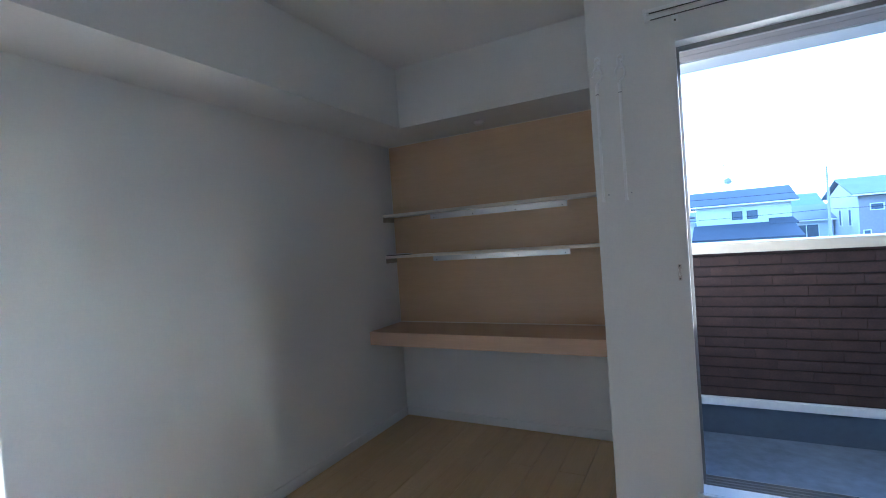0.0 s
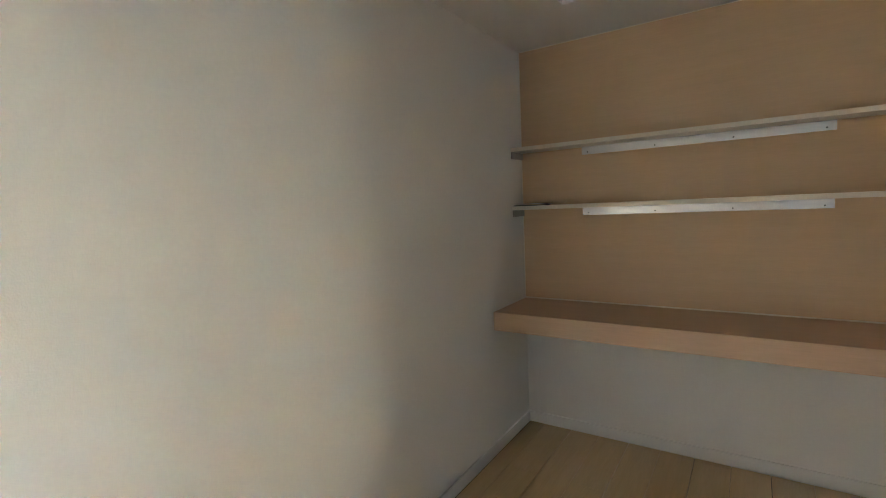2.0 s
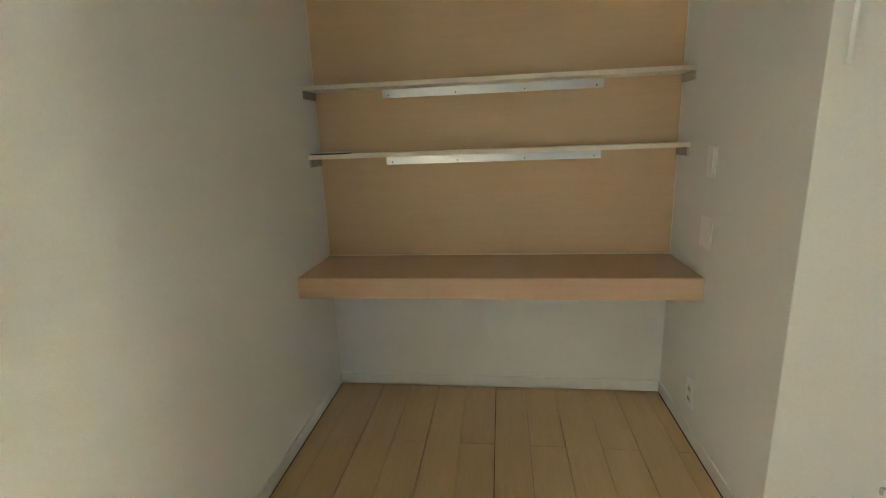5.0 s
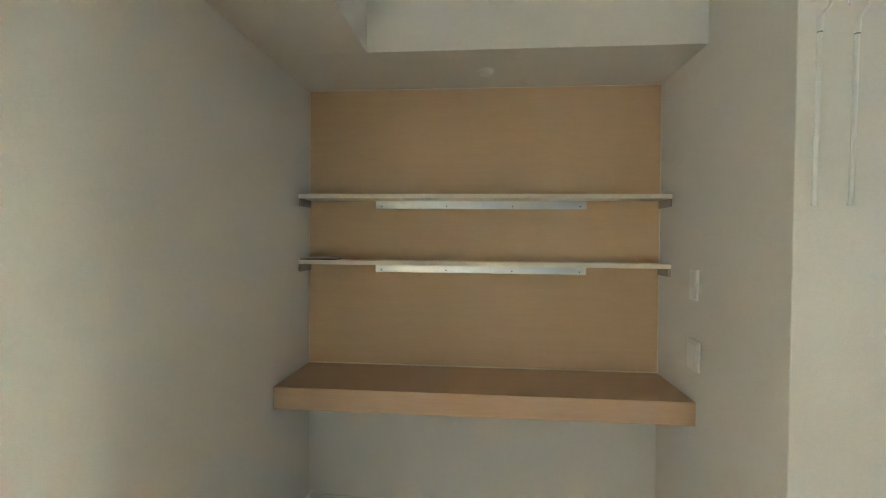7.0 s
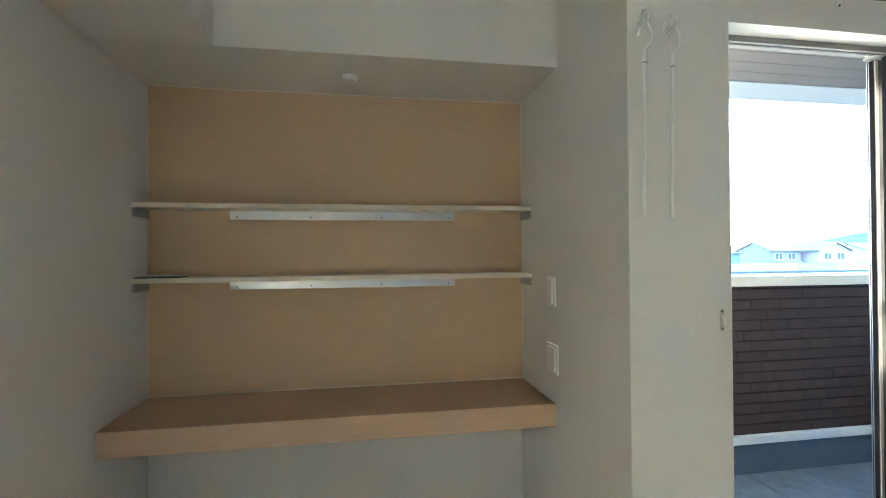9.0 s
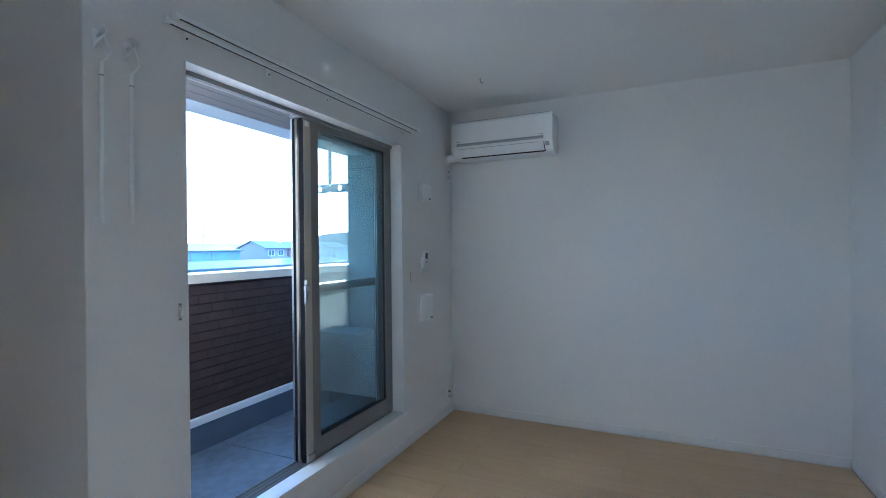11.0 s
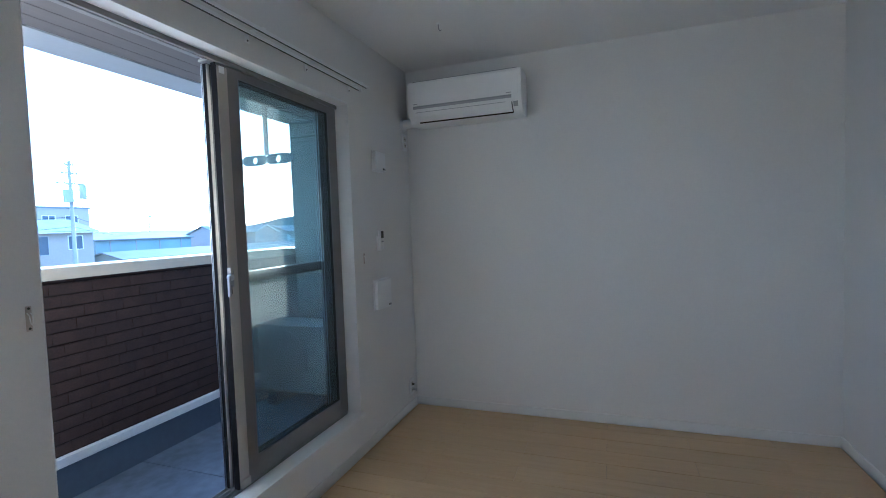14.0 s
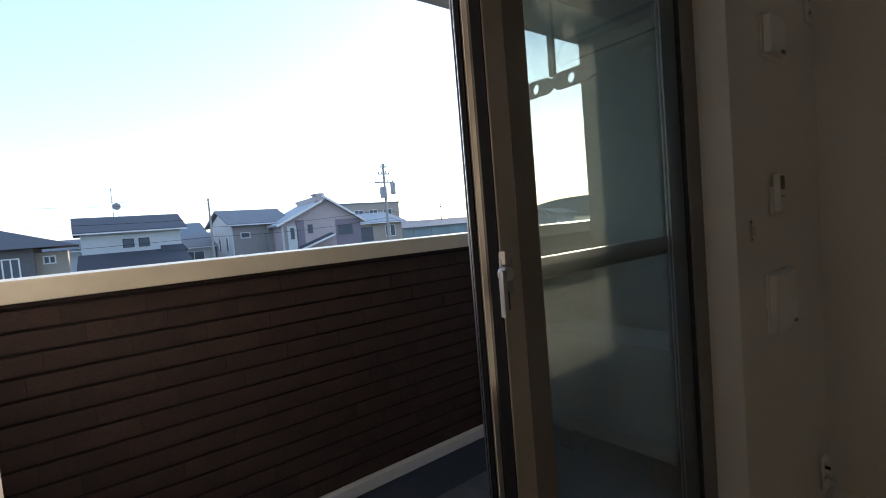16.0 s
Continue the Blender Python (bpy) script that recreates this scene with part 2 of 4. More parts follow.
def structure(name, bm, mat, label, category="wall", smooth=False):
    return tagged(part(name, bm, mat, None, "", smooth), label, category, "", "structure")


# ---- the room: plan in metres ----
W, XE, YS, YW, H = 1.70, 4.46, -3.59, -0.957, 2.48      # alcove width, east wall, south wall, window wall, ceiling
BEAM_X, BEAM_Z, SOFF_Y = 0.404, 2.092, -0.456
OX0, OX1, OZ0, OZ1 = 2.035, 3.622, 0.25, 2.054          # window opening
YO = -0.78                                              # outer face of the window wall

structure("wall_west", box(-0.15, YS - 0.15, -0.2, 0, 0.15, H), WALLPAPER, "white textured wallpaper wall beside the desk alcove")
structure("wall_north", box(0, 0, -0.2, W, 0.15, H), WALLPAPER, "white wallpaper wall at the back of the desk alcove")
structure("wall_alcove_side", prism([(W + 0.004, YW), (1.85, YW), (1.85, 0.15), (W, 0.15), (W, YW + 0.004), (W + 0.0012, YW + 0.0012)], "z", -0.2, H), WALLPAPER, "white wallpaper side wall of the desk alcove")
structure("wall_window", join(
    box(1.85, YW, -0.2, OX0, YO, H), box(OX1, YW, -0.2, XE + 0.15, YO, H),
    box(OX0, YW, -0.2, OX1, YO, OZ0 - 0.025), box(OX0, YW, OZ1 + 0.012, OX1, YO, H)),
    WALLPAPER, "white wallpaper wall with a wide sliding balcony window")
structure("wall_east", box(XE, YS - 0.15, -0.2, XE + 0.15, YW, H), WALLPAPER, "plain white wallpaper wall under the air conditioner")
structure("wall_south", box(0, YS - 0.15, -0.2, XE, YS, H), WALLPAPER, "plain white wallpaper wall with intercom and switch")
structure("ceiling", box(-0.15, YS - 0.15, H, XE + 0.15, 0.15, H + 0.12), CEILING, "flat white papered ceiling", "ceiling")
structure("beam_west", box(0.0, YS, BEAM_Z, BEAM_X, SOFF_Y, H, 0.002), WALLPAPER, "white papered boxed beam running along the wall", "beam")
structure("beam_alcove", box(0.0, SOFF_Y, BEAM_Z, W, 0, H, 0.002), WALLPAPER, "white papered boxed beam above the desk alcove", "beam")
wp = structure("wall_panel", box(0.004, -0.006, 0.737, W - 0.004, 0.0, BEAM_Z - 0.004), PANEL, "light maple wood-grain panel behind the shelves", "wall panel")
for b in (box(0.0, -0.0072, 0.737, 0.004, 0.0, BEAM_Z), box(W - 0.004, -0.0072, 0.737, W, 0.0, BEAM_Z), box(0.004, -0.0072, BEAM_Z - 0.004, W - 0.004, 0.0, BEAM_Z)):
    part("caulk_bead", b, SHELF, wp, "thin cream caulk bead")
for nm, b in (("a", box(0, YS + 0.012, 0.006, 0.008, -0.008, 0.06, 0.002)), ("b", box(0.0, -0.008, 0.006, W, 0, 0.06, 0.002)),
              ("c", box(W - 0.008, YW - 0.008, 0.006, W, -0.008, 0.06, 0.002)), ("d", box(W, YW - 0.008, 0.006, XE - 0.008, YW, 0.06, 0.002)),
              ("e", box(XE - 0.008, YS + 0.012, 0.006, XE, YW, 0.06, 0.002)), ("f", box(0.0, YS, 0.006, XE, YS + 0.008, 0.06, 0.002))):
    structure("baseboard", b, TRIM, "slim white skirting board along the floor", "baseboard")

# ---- window ----
win = tagged(new("window_1"), "wide grey-bronze aluminium sliding window, one half slid open", "window", "", "structure")
FY = -0.886                                             # room face of the aluminium frame
part("window_sill", join(box(OX0 - 0.02, YW - 0.016, OZ0 - 0.024, OX1 + 0.03, YW, OZ0, 0.004), box(OX0, YW, OZ0 - 0.024, OX1, FY + 0.004, OZ0, 0.0)), SILL, win, "white laminate sill")
part("reveal_lining", box(OX0, YW - 0.002, OZ1, OX1, FY + 0.03, OZ1 + 0.011), SILL, win)
part("reveal_lining", box(OX0 - 0.0, YW - 0.002, OZ0, OX0 + 0.003, FY, OZ1), SILL, win)
part("reveal_lining", box(OX1 - 0.003, YW - 0.002, OZ0, OX1 + 0.0, FY, OZ1), SILL, win)
part("window_frame", join(
    box(OX0 + 0.003, FY, OZ1 - 0.020, OX1, FY + 0.012, OZ1, 0.001), box(OX0 + 0.003, FY + 0.012, OZ1 - 0.008, OX1, FY + 0.036, OZ1, 0.001),
    box(2.745, FY + 0.036, OZ1 - 0.010, OX1, YO - 0.01, OZ1, 0.001), box(OX0 + 0.003, FY + 0.036, OZ1 + 0.006, 2.745, YO - 0.004, OZ1 + 0.0118, 0.001),
    box(OX0 + 0.003, FY + 0.006, OZ0, OX0 + 0.014, YO - 0.01, OZ1 - 0.010, 0.001), box(OX1 - 0.012, FY + 0.06, OZ0, OX1 - 0.003, YO - 0.01, OZ1 - 0.010, 0.001)),
    SASH, win)
part("threshold", box(OX0 + 0.003, FY + 0.005, OZ0 - 0.026, OX1, YO - 0.01, OZ0 - 0.012, 0.001), SASH_PALE, win)
for y, z in ((FY + 0.0125, OZ1 - 0.0085), (FY + 0.0365, OZ1 - 0.004), (FY + 0.062, OZ1 + 0.0055)):
    part("top_track", box(OX0 + 0.014, y, z - 0.008, 2.744, y + 0.003, z), TRACK, win)
for y in (FY + 0.012, FY + 0.036, FY + 0.060, FY + 0.086):
    part("bottom_track", box(OX0 + 0.014, y, OZ0 - 0.012, OX1 - 0.012, y + 0.004, OZ0 + 0.004), TRACK, win)


def sash(name, label, x0, x1, y0, wl, wr, zb, zt, mid, wires, metal):
    """One sliding sash: stiles, rails, glazing bead and pane."""
    z0, z1, t = OZ0 + 0.006, OZ1 - 0.016, 0.026
    s = part(name, join(box(x0, y0, z0, x0 + wl, y0 + t, z1, 0.003)), metal, win, label)
    part("stile", box(x1 - wr, y0, z0, x1, y0 + t, z1, 0.003), metal, s)
    part("bottom_rail", box(x0 + wl, y0 + 0.001, z0, x1 - wr, y0 + t - 0.001, zb, 0.003), metal, s)
    part("top_rail", box(x0 + wl, y0 + 0.001, zt, x1 - wr, y0 + t - 0.001, z1, 0.003), metal, s)
    g = 0.005
    part("gasket", join(box(x0 + wl, y0 + 0.006, zb, x0 + wl + g, y0 + 0.02, zt), box(x1 - wr - g, y0 + 0.006, zb, x1 - wr, y0 + 0.02, zt),
                        box(x0 + wl + g, y0 + 0.006, zb, x1 - wr - g, y0 + 0.02, zb + g), box(x0 + wl + g, y0 + 0.006, zt - g, x1 - wr - g, y0 + 0.02, zt)), RUBBER, s)
    if mid:
        part("mid_rail", box(x0 + wl, y0 + 0.002, mid - 0.05, x1 - wr, y0 + t - 0.002, mid, 0.006), SASH, s, "grey-bronze middle rail")
    pane = part("pane", box(x0 + wl + g - 0.001, y0 + 0.0112, zb + g - 0.001, x1 - wr - g + 0.001, y0 + 0.0148, zt - g + 0.001), PANE, s, "dusty wired glass")
    pane.visible_shadow = False
    if wires:
        bm = bmesh.new()
        gx0, gx1, gz0, gz1 = x0 + wl + g, x1 - wr - g, zb + g, zt - g
        wdt, hgt, pitch, slope, r = gx1 - gx0, gz1 - gz0, 0.026, 1.75, 0.00012
        yy = y0 + 0.0098
        k = -int(hgt / slope / pitch) - 1
        while k * pitch < wdt:
            u0 = k * pitch
            ua, ub = max(u0, 0), min(u0 + hgt / slope, wdt)
            if ub > ua:
                for flip in (False, True):
                    za, zb2 = (ua - u0) * slope, (ub - u0) * slope
                    xa, xb = (gx0 + ua, gx0 + ub) if not flip else (gx1 - ua, gx1 - ub)
                    q = [bm.verts.new((xa - r, yy, gz0 + za)), bm.verts.new((xa + r, yy, gz0 + za)), bm.verts.new((xa, yy - 2 * r, gz0 + za)),
                         bm.verts.new((xb - r, yy, gz0 + zb2)), bm.verts.new((xb + r, yy, gz0 + zb2)), bm.verts.new((xb, yy - 2 * r, gz0 + zb2))]
                    for a, b in ((0, 1), (1, 2), (2, 0)):
                        bm.faces.new((q[a], q[b], q[b + 3], q[a + 3]))
            k += 1
        tagged(part("wire_mesh", bm, WIRE, s, "fine diamond wire in the glass"), "", "", "", "stuff")
    return s


inner = sash("inner_sash", "closed inner sliding sash", 2.752, OX1 - 0.003, FY + 0.012, 0.120, 0.078, 0.353, 1.998, 0, True, SASH)
part("pull_rib", box(2.743, FY - 0.002, OZ0 + 0.016, 2.796, FY + 0.0125, OZ1 - 0.034, 0.004), SASH_PALE, inner, "pale bronze pull stile")
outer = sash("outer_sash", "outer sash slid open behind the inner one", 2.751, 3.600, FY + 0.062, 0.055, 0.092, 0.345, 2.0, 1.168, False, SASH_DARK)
part("pile_seal", box(2.7485, FY + 0.013, OZ0 + 0.008, 2.7518, FY + 0.036, OZ1 - 0.020), SEAL, inner, "black pile seal")
part("pile_seal", box(2.7405, FY + 0.0005, OZ0 + 0.018, 2.7432, FY + 0.0118, OZ1 - 0.036), SEAL, inner, "black pile seal")
part("pile_seal", box(2.7478, FY + 0.0645, OZ0 + 0.008, 2.7508, FY + 0.0865, OZ1 - 0.020), SEAL, outer, "black pile seal")
part("edge_fin", box(2.7455, FY + 0.0840, OZ0 + 0.008, 2.7477, FY + 0.0862, OZ1 - 0.020), ALU, outer, "thin pale aluminium fin")
part("edge_fin", box(2.7455, FY + 0.0775, OZ0 + 0.008, 2.7477, FY + 0.0797, OZ1 - 0.020), ALU, outer, "thin pale aluminium fin")
for x in (3.4860, 3.5075):
    part("edge_fin", box(x, FY + 0.0590, 0.345, x + 0.005, FY + 0.0615, 2.0, 0.001), ALU, outer, "thin pale aluminium fin")
part("edge_lip", box(2.7512, FY + 0.0590, OZ0 + 0.008, 2.7640, FY + 0.0619, OZ1 - 0.020, 0.001), SASH_PALE, outer, "pale bronze lip")
latch = part("crescent_latch", box(2.737, FY - 0.009, 1.118, 2.765, FY - 0.0015, 1.188, 0.004), GREY_PLASTIC, inner, "grey metal crescent latch")
part("latch_lever", join(box(2.721, FY - 0.026, 1.083, 2.732, FY - 0.014, 1.168, 0.004)), BAND, latch)
part("latch_pivot", join(tube((2.739, FY - 0.008, 1.160), (2.739, FY - 0.024, 1.160), 0.013, 18), tube((2.739, FY - 0.024, 1.160), (2.739, FY - 0.027, 1.160), 0.006, 12)), ALU, latch)
part("latch_guard", box(2.734, FY - 0.016, 1.092, 2.746, FY - 0.0085, 1.128, 0.003), DARK, latch)
part("latch_cap", box(2.738, FY - 0.018, 1.176, 2.752, FY - 0.0015, 1.200, 0.003), SASH_PALE, latch)
part("sash_stop", box(2.752, FY - 0.006, OZ1 - 0.064, 2.778, FY - 0.002, OZ1 - 0.036, 0.002), PLASTIC, inner)
part("sash_stop", box(2.745, FY - 0.010, OZ0 + 0.016, 2.796, FY - 0.002, OZ0 + 0.05, 0.002), SASH_PALE, inner)

# ---- curtain rail ----
rail = thing("curtain_rail", "empty double white curtain rail with dark runner slots", "curtain rail", (2.8, -0.99, 2.15))
for y, z, x0, x1 in ((-0.995, 2.147, 1.945, 3.70), (-1.045, 2.153, 1.945, 3.70)):
    bar = part("rail_bar", join(box(x0, y - 0.008, z, x1, y + 0.008, z + 0.014, 0.003)), PLASTIC, rail)
    part("runner_slot", box(x0 + 0.01, y - 0.003, z - 0.0025, x1 - 0.01, y + 0.003, z + 0.004), DARK, bar)
    part("end_cap", box(x0 - 0.012, y - 0.011, z - 0.003, x0, y + 0.011, z + 0.017, 0.003), PLASTIC, bar)
    part("end_cap", box(x1, y - 0.011, z - 0.003, x1 + 0.012, y + 0.011, z + 0.017, 0.003), PLASTIC, bar)
for x in (2.042, 2.440, 2.842, 3.242, 3.640):
    br = part("rail_bracket", join(box(x - 0.012, YW - 0.004, 2.128, x + 0.012, YW, 2.182, 0.001), box(x - 0.008, -1.052, 2.1675, x + 0.008, YW - 0.003, 2.1725, 0.001)), PLASTIC, rail)
    part("screw", tube((x, YW - 0.0065, 2.136), (x, YW - 0.003, 2.136), 0.004, 10), SCREW, br)

# ---- desk alcove ----
desk = thing("built_in_desk", "built-in light maple desk board spanning the alcove", "desk", (W / 2, -0.2, 0.64))
part("desktop", box(0.002, -0.404, 0.711, W - 0.002, -0.0085, 0.731, 0.0015), DESK, desk)
part("front_fascia", box(0.002, -0.411, 0.638, W - 0.002, -0.404, 0.731, 0.0015), material("desk_edge_maple", (0.66, 0.475, 0.32), 0.45, scale=2.0, fine=9, stretch=(1.2, 16, 16), second=(0.60, 0.425, 0.28)), desk, "slightly paler front edge")
part("underside_board", box(0.002, -0.404, 0.640, W - 0.002, -0.0085, 0.646), PLASTIC_OLD, desk)
part("back_trim", box(0.002, -0.0110, 0.731, W - 0.002, -0.006, 0.7365, 0.001), SHELF, desk, "thin cream caulked trim")


def shelf(z):
    s = thing("wall_shelf", "thin cream shelf board on an aluminium wall bar", "shelf", (W / 2, -0.08, z), "alcove shelves")
    part("board", box(0.003, -0.154, z - 0.020, W - 0.003, -0.0065, z, 0.002), SHELF, s)
    for x0, x1 in ((0.001, 0.013), (W - 0.013, W - 0.001)):
        part("cleat", box(x0, -0.146, z - 0.056, x1, -0.016, z - 0.0205, 0.002), CLEAT, s, "grey-brown end cleat")
    bar = part("wall_bar", join(box(0.345, -0.0285, z - 0.060, 1.357, -0.0255, z - 0.0205, 0.001), box(0.345, -0.0255, z - 0.0235, 1.357, -0.0065, z - 0.0205)), ALU, s, "brushed aluminium angle bar")
    for i in range(4):
        x = 0.375 + i * 0.317
        part("screw", tube((x, -0.0310, z - 0.048), (x, -0.0280, z - 0.048), 0.0035, 10), SCREW, bar)
    return s


shelf(1.564)
shelf(1.254)
leaf = thing("leaflet", "thin pale folded leaflet lying on the lower shelf", "leaflet", (0.1, -0.09, 1.247))
# flat dark base, added so the leaflet is darker below
part("cover", prism([(0.010, -0.150), (0.165, -0.151), (0.182, -0.060), (0.020, -0.050)], "z", 1.2545, 1.2595), DARK, leaf, "dark flat base under the page")
part("top_page", prism([(0.012, 1.2600), (0.060, 1.2632), (0.110, 1.2640), (0.190, 1.2612), (0.191, 1.2622), (0.110, 1.2668), (0.060, 1.2662), (0.012, 1.2612)], "y", -0.148, -0.060), PAPER, leaf, "pale curled top page")

det = thing("ceiling_rosette", "small round white cover on the beam underside", "ceiling cap", (0.876, -0.235, BEAM_Z))
part("base", tube((0.876, -0.235, BEAM_Z - 0.006), (0.876, -0.235, BEAM_Z), 0.036, 32), PLASTIC, det, smooth=False)
part("cap", tube((0.876, -0.235, BEAM_Z - 0.020), (0.876, -0.235, BEAM_Z - 0.006), 0.026, 32, 0.031), PLASTIC, det)


def wall_plate(name, label, category, x, y, z, normal, w=0.070, h=0.120, kind="switch"):
    """A flat cover plate on a wall; normal is the way it faces."""
    t = thing(name, label, category, (x, y, z))
    m = Matrix.Translation((x, y, z)) @ {"-x": pose(0, 0, 0, 0, 0, -90), "-y": pose(0, 0, 0), "+y": pose(0, 0, 0, 0, 0, 180)}[normal]

    def put(nm, bm, mat, parent, lab=""):
        bmesh.ops.transform(bm, matrix=m, verts=bm.verts)
        return part(nm, bm, mat, parent, lab)
    plate = put("cover_plate", box(-w / 2, -0.009, -h / 2, w / 2, 0, h / 2, 0.004, 3), PLASTIC, t)
    if kind == "switch":
        put("rocker", box(-w / 2 + 0.012, -0.0150, -h / 2 + 0.012, w / 2 - 0.012, -0.009, h / 2 - 0.012, 0.002), PLASTIC, plate)
    else:
        for dz in (0.022, -0.022):
            so = put("socket", box(-0.017, -0.0105, dz - 0.016, 0.017, -0.009, dz + 0.016, 0.001), PLASTIC_OLD, plate)
            put("slot", join(box(-0.008, -0.0115, dz - 0.006, -0.005, -0.0105, dz + 0.006), box(0.005, -0.0115, dz - 0.006, 0.008, -0.0105, dz + 0.006)), DARK, so)
    return t


wall_plate("light_switch", "white rocker switch plate on the alcove side wall", "switch", W, -0.384, 1.187, "-x")
wall_plate("light_switch", "wide white rocker switch plate above the desk", "switch", W, -0.390, 0.912, "-x", 0.100)
wall_plate("wall_socket", "white double socket plate near the floor", "socket", W, -0.380, 0.206, "-x", kind="socket")
wall_plate("light_switch", "white switch plate below the intercom", "switch", 2.780, YS, 1.232, "+y", 0.116, 0.120)


def rod(x, z_top):
    """A white hanging rod on an S-shaped wall hook."""
    t = thing("hanging_rod", "slim white laundry hanging rod on a looped wall hook", "hanging rod", (x, YW, 1.9), "hanging rods")
    y = YW - 0.026
    part("hook_plate", box(x - 0.008, YW - 0.004, z_top - 0.045, x + 0.016, YW, z_top - 0.004, 0.002), PLASTIC, t)
    curl = [(0.004, -0.022), (-0.002, -0.010), (0.002, 0.000), (0.011, 0.004), (0.020, -0.002), (0.022, -0.013), (0.016, -0.025), (0.006, -0.036), (-0.004, -0.046), (-0.012, -0.058), (-0.015, -0.073)]
    part("hook", sweep([(x + 0.006, YW - 0.002, z_top - 0.026)] + [(x + dx, y, z_top + dz) for dx, dz in curl], 0.0046), PLASTIC, t, smooth=True)
    curl = [(0.012, -0.030), (0.015, -0.042), (0.022, -0.054), (0.026, -0.068), (0.024, -0.083), (0.016, -0.096), (0.006, -0.106), (0.002, -0.118)]
    part("hanger_loop", sweep([(x + dx, y - 0.008, z_top + dz) for dx, dz in curl], 0.0046), PLASTIC, t, smooth=True)
    part("neck", tube((x + 0.002, y - 0.006, z_top - 0.112), (x + 0.002, y - 0.004, z_top - 0.150), 0.0075, 14), PLASTIC, t)
    part("collar", tube((x + 0.002, y - 0.004, z_top - 0.1535), (x + 0.002, y - 0.004, z_top - 0.150), 0.0068, 14), GREY_PLASTIC, t)
    part("shaft", tube((x + 0.002, y - 0.004, z_top - 0.1535), (x, y, 1.458), 0.0060, 14), PLASTIC, t)
    part("tip", tube((x, y, 1.458), (x, y, 1.448), 0.0072, 14), PLASTIC, t)
    part("rest_pin", tube((x + 0.018, YW - 0.003, 1.478), (x + 0.018, YW, 1.478), 0.003, 8), GREY_PLASTIC, t)


rod(1.734, 2.050)
rod(1.824, 2.043)

for x, z in ((2.003, 1.140), (3.735, 1.160)):
    t = thing("tieback_hook", "small curtain tieback hook plate beside the window", "hook", (x, YW, z), "tieback hooks")
    plate = part("plate", box(x - 0.0065, YW - 0.003, z - 0.033, x + 0.0065, YW, z + 0.032, 0.0025, 3), BEIGE, t)
    for dz in (-0.026, 0.026):
        part("screw", tube((x, YW - 0.0045, z + dz), (x, YW - 0.003, z + dz), 0.0032, 10), SCREW, plate)
    part("loop", sweep([(x - 0.004, YW - 0.003, z + 0.014), (x - 0.004, YW - 0.012, z + 0.008), (x - 0.003, YW - 0.014, z - 0.010), (x, YW - 0.012, z - 0.016), (x + 0.003, YW - 0.014, z - 0.010), (x + 0.004, YW - 0.012, z + 0.008), (x + 0.004, YW - 0.003, z + 0.014)], 0.0016, 6), PLASTIC, t)

# ---- air conditioner and fittings at the east end ----
AY0, AY1, AX = -1.845, -1.062, 4.245
ac = thing("air_conditioner", "white wall-mounted air conditioner indoor unit, switched off", "air conditioner", (XE, (AY0 + AY1) / 2, 2.05))
prof = [(XE - 0.001, 2.050), (AX + 0.10, 2.048), (AX + 0.07, 2.052), (AX + 0.045, 2.064), (AX + 0.012, 2.098), (AX, 2.125), (AX, 2.306), (AX + 0.006, 2.322), (AX + 0.025, 2.335), (XE - 0.001, 2.335)]
bm = prism(prof, "y", AY0, AY1)
bmesh.ops.bevel(bm, geom=bm.edges[:], offset=0.004, segments=2, affect="EDGES", clamp_overlap=True)
body = part("body", bm, PLASTIC, ac)
part("front_panel", box(AX - 0.004, AY0 + 0.022, 2.168, AX, AY1 - 0.006, 2.308, 0.0018), PLASTIC, body)
part("panel_groove", box(AX - 0.0025, AY0 + 0.063, 2.1535, AX + 0.003, AY1 - 0.040, 2.1635), GREY_PLASTIC, body, "grey shadow groove")
part("panel_groove", box(AX - 0.0040, AY0 + 0.063, 2.1430, AX + 0.003, AY1 - 0.040, 2.1525), BAND, body, "silver-grey trim band")
part("air_flap", prism([(AX - 0.003, 2.118), (AX + 0.010, 2.093), (AX + 0.041, 2.062), (AX + 0.045, 2.066), (AX + 0.015, 2.098), (AX + 0.003, 2.119)], "y", AY0 + 0.063, AY1 - 0.070), PLASTIC, ac)
part("flap_gap", box(AX - 0.0015, AY0 + 0.10, 2.1188, AX + 0.004, AY1 - 0.055, 2.1212), GREY_PLASTIC, ac)
part("flap_gap", prism([(AX + 0.036, 2.0600), (AX + 0.043, 2.0540), (AX + 0.052, 2.0585), (AX + 0.045, 2.0655)], "y", AY0 + 0.058, AY1 - 0.070), SEAL, ac)
part("flap_gap", prism([(AX - 0.004, 2.116), (AX + 0.009, 2.091), (AX + 0.040, 2.059), (AX + 0.046, 2.066), (AX + 0.003, 2.119)], "y", AY0 + 0.058, AY0 + 0.0628), SEAL, ac)
part("receiver_window", prism([(AX - 0.002, 2.119), (AX + 0.010, 2.090), (AX + 0.022, 2.092), (AX + 0.006, 2.119)], "y", AY0 + 0.023, AY0 + 0.052), GREY_PLASTIC, ac)
part("brand_mark", box(AX - 0.0048, AY0 + 0.063, 2.174, AX - 0.0040, AY0 + 0.095, 2.178), GREY_PLASTIC, ac)
part("brand_mark", box(AX - 0.0048, AY1 - 0.072, 2.174, AX - 0.0040, AY1 - 0.040, 2.178), GREY_PLASTIC, ac)
part("top_grille", join(*[box(AX + 0.03 + 0.018 * i, AY0 + 0.03, 2.335, AX + 0.036 + 0.018 * i, AY1 - 0.03, 2.339) for i in range(9)]), GREY_PLASTIC, ac)
